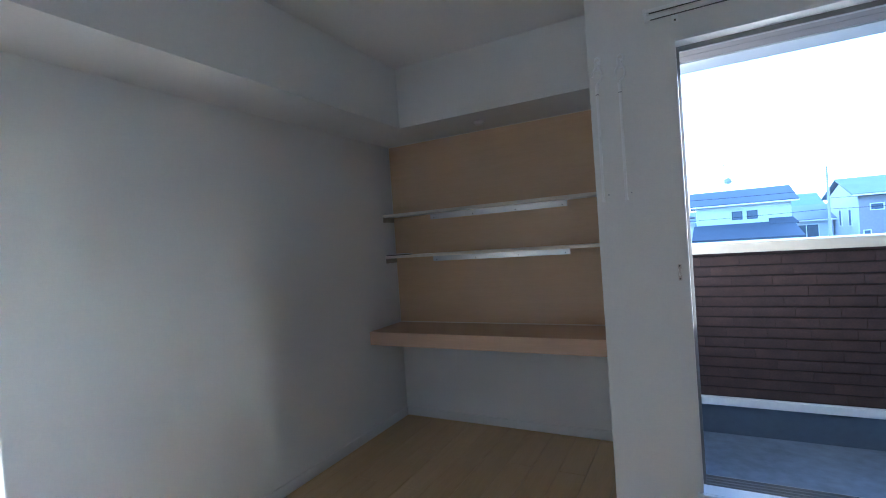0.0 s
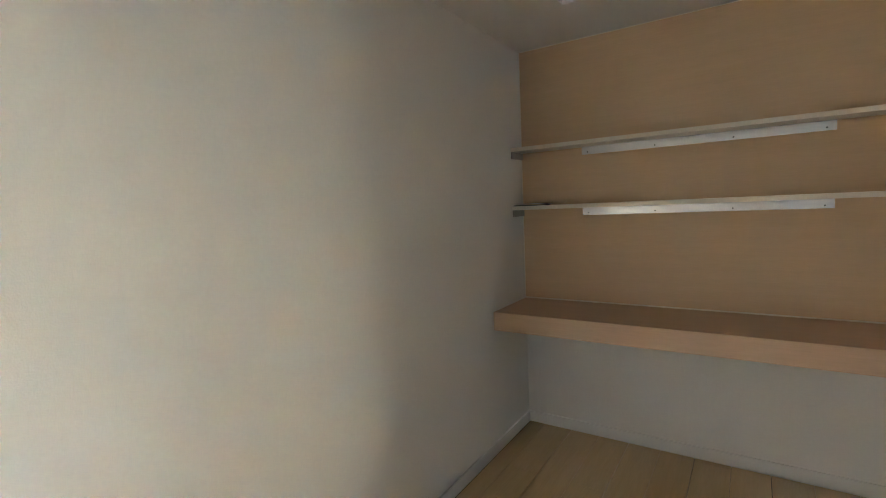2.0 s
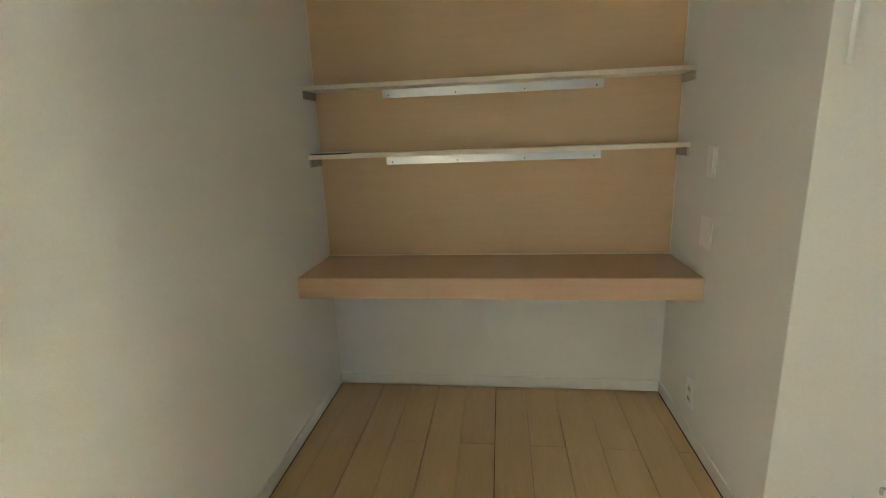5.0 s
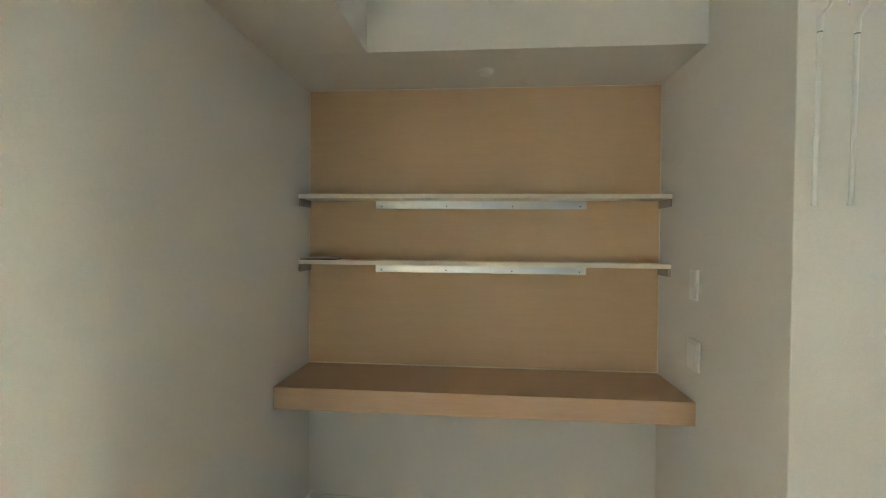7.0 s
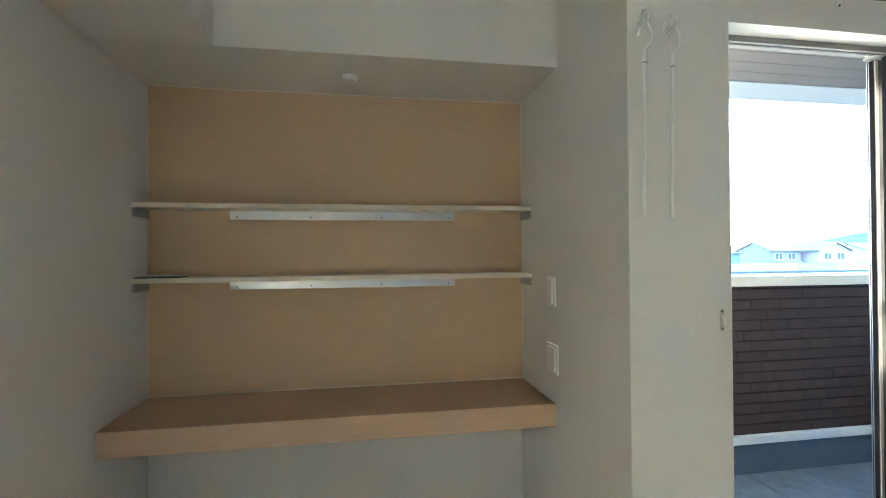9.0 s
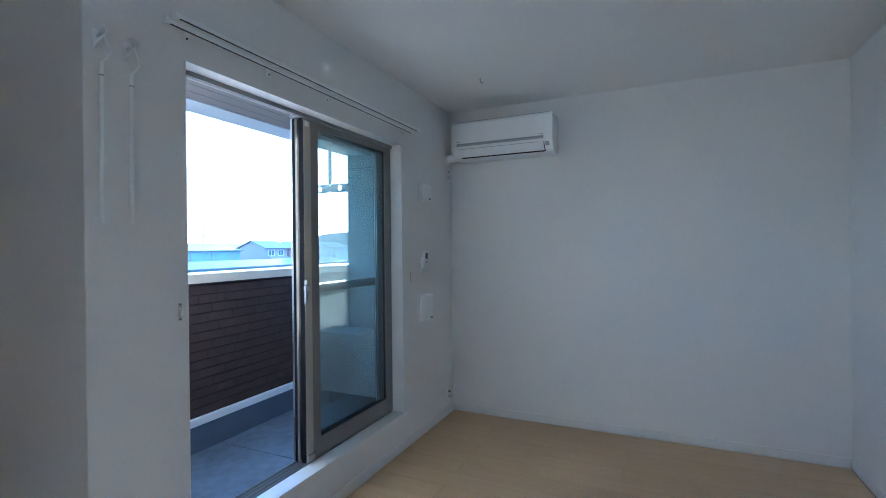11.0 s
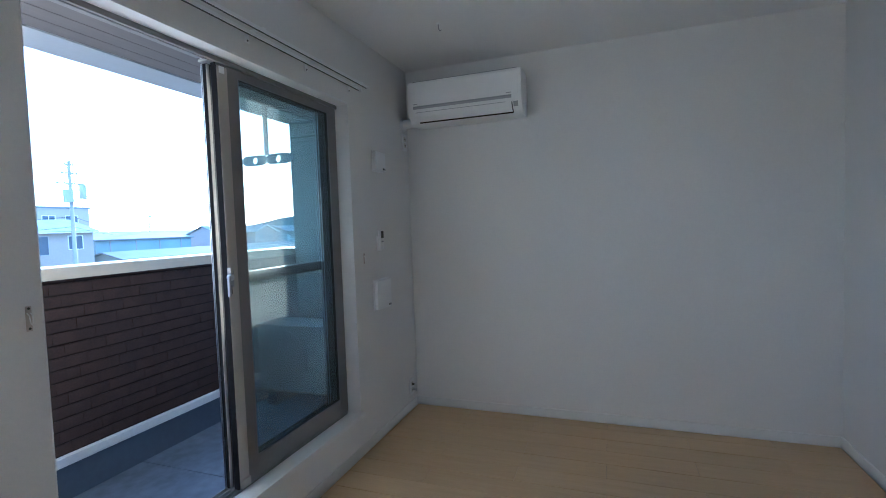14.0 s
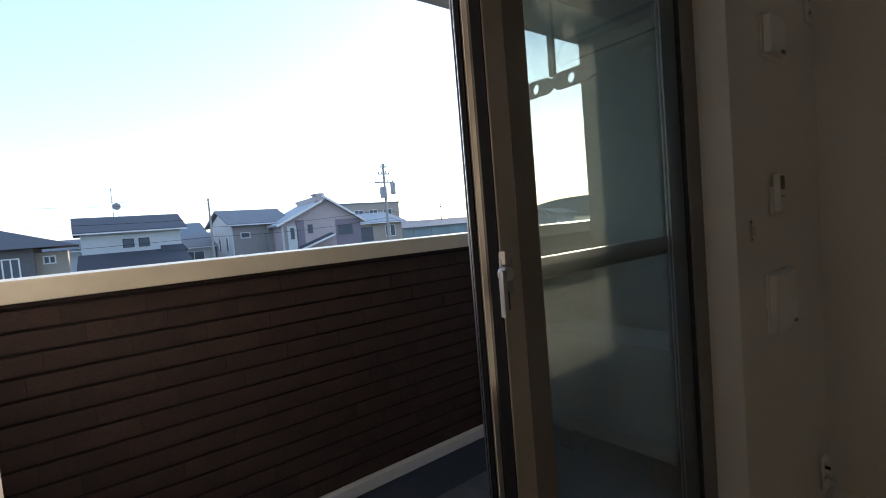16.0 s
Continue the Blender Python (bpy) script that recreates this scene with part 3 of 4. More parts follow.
duct = thing("pipe_cover", "white plastic refrigerant pipe cover in the corner", "pipe cover", (4.40, -1.0, 2.1))
part("elbow", tube((4.380, AY1 - 0.004, 2.088), (4.380, YW - 0.010, 2.080), 0.034, 28), PLASTIC, duct, smooth=False)
part("collar", tube((4.380, YW - 0.014, 2.080), (4.380, YW - 0.0005, 2.080), 0.045, 32, 0.049), PLASTIC, duct)
wall_plate("wall_socket", "white socket plate under the air conditioner pipe", "socket", 4.385, YW, 1.955, "-y", kind="socket")


def vent_box(x0, z0, w, h, label):
    t = thing("wall_vent", label, "vent", (x0 + w / 2, YW, z0 + h / 2), "wall vents")
    part("frame", box(x0, YW - 0.008, z0, x0 + w, YW, z0 + h, 0.003), PLASTIC, t)
    part("cover", box(x0 + 0.006, YW - 0.030, z0 + 0.006, x0 + w - 0.006, YW - 0.008, z0 + h - 0.006, 0.006, 3), PLASTIC, t)
    part("lever_slot", box(x0 + w - 0.048, YW - 0.0315, z0 + 0.014, x0 + w - 0.016, YW - 0.0295, z0 + 0.026, 0.001), DARK, t)
    part("lever", box(x0 + w - 0.036, YW - 0.036, z0 + 0.016, x0 + w - 0.028, YW - 0.0300, z0 + 0.024, 0.001), GREY_PLASTIC, t)


vent_box(3.832, 0.820, 0.205, 0.196, "square white wall air vent beside the window")
vent_box(3.880, 1.700, 0.145, 0.132, "small square white wall vent near the ceiling")
rem = thing("remote_control", "white air conditioner remote in a wall holder", "remote control", (3.93, YW, 1.26))
part("holder", box(3.905, YW - 0.010, 1.195, 3.955, YW, 1.290, 0.003), PLASTIC, rem)
rb = part("handset", box(3.908, YW - 0.030, 1.205, 3.952, YW - 0.011, 1.330, 0.005, 3), PLASTIC, rem)
part("display", box(3.913, YW - 0.0315, 1.278, 3.947, YW - 0.0298, 1.322, 0.001), DARK, rb)
for i in range(3):
    part("button", box(3.916 + 0.011 * i, YW - 0.0315, 1.252, 3.924 + 0.011 * i, YW - 0.0298, 1.260), GREY_PLASTIC, rb)
ao = wall_plate("antenna_socket", "white socket plate with antenna plug near the floor", "socket", 4.352, YW, 0.165, "-y", kind="socket")
part("antenna_plug", tube((4.358, YW - 0.008, 0.148), (4.366, YW - 0.040, 0.140), 0.008, 14), ALU, ao, "metal antenna plug")
part("antenna_plug", tube((4.350, YW - 0.008, 0.185), (4.352, YW - 0.026, 0.183), 0.006, 14), DARK, ao)

hk = thing("ceiling_hook", "tiny white metal hook screwed into the ceiling", "hook", (3.78, -1.47, H))
part("base", tube((3.78, -1.47, H - 0.006), (3.78, -1.47, H), 0.012, 16), PLASTIC, hk)
part("hook", sweep([(3.78, -1.47, H - 0.004), (3.78, -1.47, H - 0.022), (3.783, -1.472, H - 0.034), (3.792, -1.476, H - 0.038), (3.80, -1.48, H - 0.030)], 0.0028), GREY_PLASTIC, hk, smooth=True)

icom = thing("intercom", "white video intercom handset panel with dark screen", "intercom", (2.80, YS, 1.53))
IX0, IX1, IZ0, IZ1 = 2.735, 2.867, 1.430, 1.628
ib = part("body", box(IX0, YS, IZ0, IX1, YS + 0.028, IZ1, 0.005, 3), PLASTIC, icom)
part("screen_bezel", box(IX0 + 0.034, YS + 0.028, IZ0 + 0.107, IX1 - 0.010, YS + 0.031, IZ1 - 0.010, 0.002), GREY_PLASTIC, ib)
part("screen", box(IX0 + 0.040, YS + 0.031, IZ0 + 0.124, IX1 - 0.018, YS + 0.0325, IZ1 - 0.020), DARK, ib)
part("talk_button", tube((2.813, YS + 0.027, 1.518), (2.813, YS + 0.033, 1.518), 0.014, 24), DARK, ib)
part("talk_button_face", tube((2.813, YS + 0.032, 1.518), (2.813, YS + 0.0345, 1.518), 0.0105, 24), PLASTIC, ib)
for x in (2.783, 2.843):
    part("button", box(x - 0.007, YS + 0.027, 1.514, x + 0.007, YS + 0.030, 1.518), GREY_PLASTIC, ib)
for x in (2.783, 2.813):
    part("button", box(x - 0.005, YS + 0.027, 1.454, x + 0.005, YS + 0.030, 1.464), PLASTIC_OLD, ib)

# ---- balcony ----
PY, BZ, BX0, BX1 = 0.150, 0.072, 1.85, 4.64             # parapet face, floor, ends
structure("balcony_floor", join(box(BX0, YO, BZ - 0.15, 3.078, 0.32, BZ), box(3.084, YO, BZ - 0.15, BX1 + 0.1, 0.32, BZ), box(3.078, YO, BZ - 0.15, 3.084, 0.32, BZ - 0.006)), BFLOOR, "grey stained waterproof balcony floor", "balcony floor")
par = structure("balcony_parapet", box(BX0, PY + 0.008, BZ - 0.6, BX1, 0.30, 1.150), MORTAR, "balcony parapet clad in dark brown brick tiles", "parapet")
part("coping", box(BX0, PY - 0.030, 1.146, BX1, 0.335, 1.206, 0.004), CAP, par, "cream aluminium coping")
part("flashing", box(BX0, PY - 0.026, 0.245, BX1, PY + 0.008, 0.290, 0.003), STRIP, par, "white metal flashing strip")
part("kerb", box(BX0, PY - 0.010, BZ, BX1, PY + 0.008, 0.245), KERB, par, "blue-grey waterproof upstand")
structure("balcony_end_wall", box(4.488, YO, -3.0, 4.642, 0.119, 2.9), STUCCO, "grey stucco end wall of the balcony")
sof = structure("balcony_soffit", box(BX0, YO, 2.204, BX1, -0.190, 2.40), SOFFIT, "brown-grey board underside of the balcony roof", "soffit")
for i in range(5):
    part("board", box(BX0, -0.700 + 0.102 * i, 2.196, BX1, -0.700 + 0.102 * i + 0.0985, 2.204), SOFFIT, sof)
part("wall_trim", box(BX0, YO, 2.190, BX1, -0.703, 2.204, 0.002), FASCIA, sof, "pale grey trim beside the wall")
fas = structure("balcony_fascia", box(BX0, -0.190, 2.240, BX1, 0.172, 2.50), BEAM, "pale grey beam along the balcony roof edge", "fascia")
for y0, y1, z in ((-0.188, -0.150, 2.190), (-0.146, 0.010, 2.212), (0.014, 0.105, 2.226), (0.109, 0.170, 2.236)):
    part("beam_trim", box(BX0, y0, z, BX1, y1, 2.2405, 0.002), BEAM, fas)
structure("outer_head", box(BX0, YO, 2.50, BX1 + 0.15, 0.172, 2.9), FASCIA, "white upper storey edge above the balcony", "wall")

lb = thing("laundry_bracket", "grey metal laundry pole bracket hung from the balcony soffit", "laundry bracket", (3.845, -0.18, 2.190))
part("ceiling_plate", box(3.825, -0.22, 2.176, 3.868, -0.15, 2.190, 0.003), GREY_PLASTIC, lb)
part("post", box(3.836, -0.196, 1.860, 3.856, -0.168, 2.178, 0.004), GREY_PLASTIC, lb)


def holed_arm(x0, x1, ya, yb, z0, z1, holes, r):
    """A flat arm along y with round holes through it."""
    bm = bmesh.new()
    n = 20
    cuts = sorted(holes)
    edges = [ya] + [(a + b) / 2 for a, b in zip(cuts, cuts[1:])] + [yb]
    for c, (e0, e1) in zip(cuts, zip(edges, edges[1:])):
        zc = (z0 + z1) / 2
        rings = []
        for x in (x0, x1):
            inner_ring, outer_ring = [], []
            for k in range(n):
                a = 2 * math.pi * (k + 0.5) / n
                dy, dz = math.cos(a), math.sin(a)
                s = min((e1 - c) / dy if dy > 0 else (e0 - c) / dy, (z1 - zc) / dz if dz > 0 else (z0 - zc) / dz)
                inner_ring.append(bm.verts.new((x, c + r * dy, zc + r * dz)))
                outer_ring.append(bm.verts.new((x, c + s * dy, zc + s * dz)))
            rings.append((inner_ring, outer_ring))
        for k in range(n):
            j = (k + 1) % n
            for inner_ring, outer_ring in rings:
                bm.faces.new((inner_ring[k], inner_ring[j], outer_ring[j], outer_ring[k]))
            bm.faces.new((rings[0][0][k], rings[0][0][j], rings[1][0][j], rings[1][0][k]))
            bm.faces.new((rings[0][1][k], rings[0][1][j], rings[1][1][j], rings[1][1][k]))
    return bm


part("pole_arm", holed_arm(3.838, 3.854, -0.40, 0.02, 1.795, 1.865, [-0.276, -0.084], 0.022), GREY_PLASTIC, lb)

ou = thing("outdoor_unit", "ivory air conditioner outdoor unit standing on the balcony", "air conditioner", (4.15, -0.28, BZ))
UX, UY0, UY1 = 4.00, -0.62, 0.12
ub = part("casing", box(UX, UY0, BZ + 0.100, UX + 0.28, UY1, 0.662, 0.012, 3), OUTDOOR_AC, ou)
part("fan_grille", join(*[sweep([(UX - 0.010, -0.10 + r * math.cos(a), 0.415 + r * math.sin(a)) for a in [2 * math.pi * i / 32 for i in range(33)]], 0.003, 5) for r in (0.04, 0.07, 0.10, 0.13, 0.16, 0.19, 0.215)],
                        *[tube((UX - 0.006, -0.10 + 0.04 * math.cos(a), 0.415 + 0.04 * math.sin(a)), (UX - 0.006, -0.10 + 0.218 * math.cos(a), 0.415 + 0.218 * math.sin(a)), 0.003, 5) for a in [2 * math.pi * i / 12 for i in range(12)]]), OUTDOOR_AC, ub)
part("fan_opening", tube((UX - 0.003, -0.10, 0.415), (UX + 0.002, -0.10, 0.415), 0.215, 40), FAN_SHADE, ub, "dark fan opening")
part("fan_hub", tube((UX - 0.014, -0.10, 0.415), (UX - 0.003, -0.10, 0.415), 0.038, 24), OUTDOOR_AC, ub)
part("service_cover", box(UX - 0.003, UY0 + 0.015, 0.24, UX, UY0 + 0.175, 0.640, 0.001), OUTDOOR_AC, ub)
part("handle_recess", box(UX - 0.0045, UY0 + 0.055, 0.500, UX - 0.0028, UY0 + 0.150, 0.530, 0.0005), FAN_SHADE, ub)
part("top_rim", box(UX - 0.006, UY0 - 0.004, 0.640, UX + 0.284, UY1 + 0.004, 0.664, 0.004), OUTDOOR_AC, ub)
for y in (UY0 + 0.08, UY1 - 0.16):
    part("foot", box(UX - 0.02, y, BZ, UX + 0.29, y + 0.08, BZ + 0.100, 0.006), DARK, ou)

# ---- neighbourhood ----
GZ = -2.95
structure("ground", box(-1500, -600, GZ - 1, 1800, 2600, GZ), GROUND, "dark ground of roads and yards between houses", "ground")


def window(parent, x0, z0, x1, z1, y, mat=FASCIA, bars=0):
    """A framed window in a wall that faces the viewer (-y), in the house's own axes."""
    f = part("window", join(box(x0 - 0.06, y - 0.05, z0 - 0.06, x1 + 0.06, y, z0), box(x0 - 0.06, y - 0.05, z1, x1 + 0.06, y, z1 + 0.06),
                            box(x0 - 0.06, y - 0.05, z0, x0, y, z1), box(x1, y - 0.05, z0, x1 + 0.06, y, z1),
                            *[box(x0 + (x1 - x0) * (i + 1) / (bars + 1) - 0.03, y - 0.05, z0, x0 + (x1 - x0) * (i + 1) / (bars + 1) + 0.03, y, z1) for i in range(bars)]), mat, parent)
    part("pane", box(x0, y - 0.02, z0, x1, y - 0.004, z1), HOUSE_GLASS, f)


def side_window(parent, y0, z0, y1, z1, x, mat=FASCIA):
    """A framed window in a wall that faces -x."""
    f = part("window", join(box(x - 0.05, y0 - 0.06, z0 - 0.06, x, y1 + 0.06, z0), box(x - 0.05, y0 - 0.06, z1, x, y1 + 0.06, z1 + 0.06),
                            box(x - 0.05, y0 - 0.06, z0, x, y0, z1), box(x - 0.05, y1, z0, x, y1 + 0.06, z1)), mat, parent)
    part("pane", box(x - 0.02, y0, z0, x - 0.004, y1, z1), HOUSE_GLASS, f)


def slab(quad, t):
    """A roof slope: four corners drawn down by t."""
    bm = bmesh.new()
    top = [bm.verts.new(p) for p in quad]
    bot = [bm.verts.new((p[0], p[1], p[2] - t)) for p in quad]
    bm.faces.new(top)
    bm.faces.new(bot[::-1])
    for i in range(4):
        j = (i + 1) % 4
        bm.faces.new((top[i], bot[i], bot[j], top[j]))
    return bm


def house(label, x0, y0, x1, y1, eave, ridge, wall, roof, axis="x", peak=None, over=0.45, step=0.0, trim=None):
    """A house with a gable roof; axis is the ridge's direction, peak where the ridge lies across it."""
    h = thing("house", label, "house", ((x0 + x1) / 2, (y0 + y1) / 2, GZ))
    if axis == "x":
        p = (y0 + y1) / 2 if peak is None else peak
        part("wall", prism([(y0, GZ), (y1, GZ), (y1, eave), (p, ridge), (y0, eave)], "x", x0, x1), wall, h)
        k = (ridge - eave) / (p - y0) * over
        k2 = (ridge - eave) / (y1 - p) * over
        part("roof", join(slab([(x0 - over, y0 - over, eave - k + 0.15), (x1 + over, y0 - over, eave - k + 0.15), (x1 + over, p, ridge + 0.15), (x0 - over, p, ridge + 0.15)], 0.14),
                          slab([(x0 - over, p, ridge + 0.15), (x1 + over, p, ridge + 0.15), (x1 + over, y1 + over, eave - k2 + 0.15), (x0 - over, y1 + over, eave - k2 + 0.15)], 0.14)), roof, h)
        part("gutter", box(x0 - over, y0 - over - 0.08, eave - k - 0.02, x1 + over, y0 - over, eave - k + 0.08), trim or FASCIA, h)
    else:
        p = (x0 + x1) / 2 if peak is None else peak
        low = ridge - step                              # the -x slope may end lower, at a riser
        part("wall", prism([(x0, GZ), (x1, GZ), (x1, eave), (p, ridge), (p - 0.02, low), (x0, eave)], "y", y0, y1), wall, h)
        k = (low - eave) / (p - x0) * over
        k2 = (ridge - eave) / (x1 - p) * over
        part("roof", join(slab([(x0 - over, y0 - over, eave - k + 0.15), (p, y0 - over, low + 0.15), (p, y1 + over, low + 0.15), (x0 - over, y1 + over, eave - k + 0.15)], 0.14),
                          slab([(p, y0 - over, ridge + 0.15), (x1 + over, y0 - over, eave - k2 + 0.15), (x1 + over, y1 + over, eave - k2 + 0.15), (p, y1 + over, ridge + 0.15)], 0.14)), roof, h)
        part("barge_board", join(slab([(x0 - over, y0 - over - 0.05, eave - k + 0.17), (p, y0 - over - 0.05, low + 0.17), (p, y0 - over, low + 0.17), (x0 - over, y0 - over, eave - k + 0.17)], 0.22),
                                 slab([(p, y0 - over - 0.05, ridge + 0.17), (x1 + over, y0 - over - 0.05, eave - k2 + 0.17), (x1 + over, y0 - over, eave - k2 + 0.17), (p, y0 - over, ridge + 0.17)], 0.22)), FASCIA, h)
    return h


def turned(h, degrees):
    c = h.matrix_basis.translation.copy()
    h.matrix_basis = Matrix.Translation(c) @ pose(0, 0, 0, 0, 0, degrees)
    return h


# white house with a dark slate roof and a lower lean-to roof
h = house("white two-storey house with dark slate roof and lean-to", 2.35, 40.6, 8.65, 47.0, 2.75, 3.85, HW_WHITE, ROOF_NAVY)
window(h, 4.85, 1.50, 5.45, 2.05, 40.6, ROOF_NAVY)
window(h, 5.85, 1.50, 6.45, 2.05, 40.6, ROOF_NAVY)
part("lean_to_wall", box(2.2, 38.6, GZ, 8.7, 40.6, 0.1), HW_WHITE, h)
part("lean_to_roof", slab([(1.9, 38.1, 0.05), (9.0, 38.1, 0.05), (8.7, 40.62, 1.15), (2.1, 40.62, 1.15)], 0.14), ROOF_NAVY, h)
part("lean_to_ridge", slab([(7.2, 40.1, 0.98), (9.0, 40.1, 0.98), (8.7, 40.64, 1.45), (7.2, 40.64, 1.45)], 0.1), ROOF_NAVY, h)
part("antenna", join(tube((4.6, 43.5, 3.9), (4.6, 43.5, 6.2), 0.03, 6), tube((4.2, 43.5, 6.15), (5.0, 43.5, 6.15), 0.02, 6)), GREY_PLASTIC, h)
part("satellite_dish", tube((4.85, 43.3, 4.75), (4.88, 43.45, 4.78), 0.28, 20, 0.2), GREY_PLASTIC, h)

# dark house with a hipped roof, lattice windows and a beige wing
h = thing("house", "dark house with hipped tile roof and white lattice windows", "house", (-2.0, 31, GZ))
part("wall", box(-6.0, 29.0, GZ, 0.4, 36, 1.75), HW_DARK, h)
part("wing", box(0.4, 29.6, GZ, 1.7, 35, 1.5), HW_BEIGE, h, "beige rendered wing")
hip = [(-6.6, 28.4), (2.2, 28.4), (2.2, 36.6), (-6.6, 36.6)]
bm = bmesh.new()
lo = [bm.verts.new((x, y, 1.75)) for x, y in hip]
t0, t1 = bm.verts.new((-3.6, 32.4, 3.1)), bm.verts.new((-1.8, 32.4, 3.1))
for f in ((lo[0], lo[1], t1, t0), (lo[1], lo[2], t1), (lo[2], lo[3], t0, t1), (lo[3], lo[0], t0), tuple(lo[::-1])):
    bm.faces.new(f)
part("roof", bm, ROOF_NAVY, h)
window(h, -1.7, -0.3, -1.15, 1.25, 29.0, FASCIA, 1)
window(h, -0.75, -0.3, -0.2, 1.25, 29.0, FASCIA, 1)
window(h, 0.75, 0.95, 1.15, 1.25, 29.6, FASCIA, 1)

# grey house with a pale gable end
h = house("grey-brown two-storey house with dark gable roof", 12.5, 41.5, 17.4, 47.5, 2.75, 3.95, HW_GREY, ROOF_GREY)
part("gable_cladding", prism([(41.45, GZ), (47.55, GZ), (47.55, 2.7), (44.5, 3.8), (41.45, 2.7)], "x", 12.42, 12.5), HW_WHITE, h, "white gable cladding")
window(h, 13.2, 1.5, 13.9, 1.9, 41.5)
window(h, 16.2, 1.0, 16.6, 1.4, 41.5)
window(h, 14.3, -1.4, 15.2, -0.4, 41.5)
part("bay", box(15.3, 40.9, -0.2, 17.3, 41.5, 2.4), HW_GREY, h)
side_window(h, 42.6, 0.4, 43.1, 1.6, 12.42)
side_window(h, 44.6, 0.4, 45.1, 1.6, 12.42)
window(h, 12.75, -1.6, 13.1, 0.0, 41.5)
turned(h, 4)

# mauve gabled house
MX = 0.55
h = house("pale mauve gabled house with grey tile roof", 15.6 + MX, 37.6, 22.7 + MX, 45.5, 2.35, 4.55, HW_PINK, ROOF_TILE, "y", 19.2 + MX, step=0.45)
part("siding_panel", box(20.35 + MX, 37.57, GZ, 22.72 + MX, 37.6, 2.45), MAUVE_DARK, h, "darker mauve siding panel")
part("siding_panel", box(16.85 + MX, 37.57, GZ, 17.55 + MX, 37.6, 2.6), MAUVE_DARK, h, "darker mauve siding panel")
window(h, 20.60 + MX, 1.10, 21.85 + MX, 1.88, 37.565, HW_DARK, 1)
window(h, 17.90 + MX, 1.45, 18.22 + MX, 2.10, 37.6, HW_DARK)
part("pale_bay", box(15.62 + MX, 37.32, GZ, 16.80 + MX, 37.6, 2.1), HW_WHITE, h)
part("bay_stripe", box(15.72 + MX, 37.30, GZ, 16.02 + MX, 37.32, 2.1), HW_GREY, h)
window(h, 16.33 + MX, 1.05, 16.53 + MX, 1.90, 37.30, HW_DARK)
part("porch_roof", slab([(16.75 + MX, 36.5, 0.10), (16.75 + MX, 37.55, 0.25), (19.85 + MX, 37.55, 1.35), (19.85 + MX, 36.5, 1.20)], 0.12), ROOF_NAVY, h)
part("porch_trim", slab([(16.65 + MX, 36.42, 0.08), (16.65 + MX, 36.5, 0.08), (19.87 + MX, 36.5, 1.22), (19.87 + MX, 36.42, 1.22)], 0.16), FASCIA, h)
part("corner_pipe", tube((16.86 + MX, 37.5, GZ), (16.86 + MX, 37.5, 2.6), 0.05, 8), HW_DARK, h)
part("chimney_wall", prism([(18.80 + MX, 4.15), (19.42 + MX, 4.15), (19.42 + MX, 4.55), (19.40 + MX, 4.82), (18.55 + MX, 4.78), (18.55 + MX, 4.68), (18.75 + MX, 4.60)], "y", 37.12, 38.3), HW_PINK, h, "raised wall at the ridge end")
turned(h, -6)

# tiled house and flat-roofed block behind
h = house("beige house with low grey tile roof", 25.4, 45.0, 32.4, 53.0, 2.05, 3.15, HW_BEIGE, ROOF_TILE)
window(h, 26.4, 0.0, 28.5, 1.6, 45.0, GREY_PLASTIC)
window(h, 30.2, 0.4, 31.4, 1.6, 45.0, FASCIA, 1)
b = thing("apartment_block", "beige flat-roofed apartment block", "building", (34, 58, GZ))
part("wall", box(29.0, 54.5, GZ, 38.4, 62, 4.75), HW_BEIGE, b)
part("parapet", box(28.9, 54.4, 4.75, 38.5, 62.1, 4.95), ROOF_GREY, b)
for x in (31.4, 33.6, 35.9):
    window(b, x, 2.6, x + 1.2, 3.9, 54.5, FASCIA, 1)
    window(b, x, -0.2, x + 1.2, 1.2, 54.5, FASCIA, 1)

# warehouses and farther houses
for x0, y0, x1, y1, e, r, lab in ((42.5, 60, 57.0, 70, 1.0, 1.8, "long pale sheet-metal warehouse"), (36.0, 46, 66.0, 52, -1.05, -0.35, "low pale sheet-roofed shed"),
                                  (60.0, 84, 84.0, 94, 1.4, 2.4, "long pale sheet-metal warehouse")):
    # dark gutter colour doubles as the shadow line under the eave
    h = house(lab, x0, y0, x1, y1, e, r, HW_SHED, ROOF_PALE, over=0.3, trim=HW_DARK)
    for i in range(int((x1 - x0) // 3.6)):
        part("wall_post", box(x0 + 1.8 + 3.6 * i, y0 - 0.06, GZ, x0 + 1.95 + 3.6 * i, y0, e - 0.1), HW_GREY, h)
    h.name = "warehouse"
    tagged(h, lab, "warehouse")
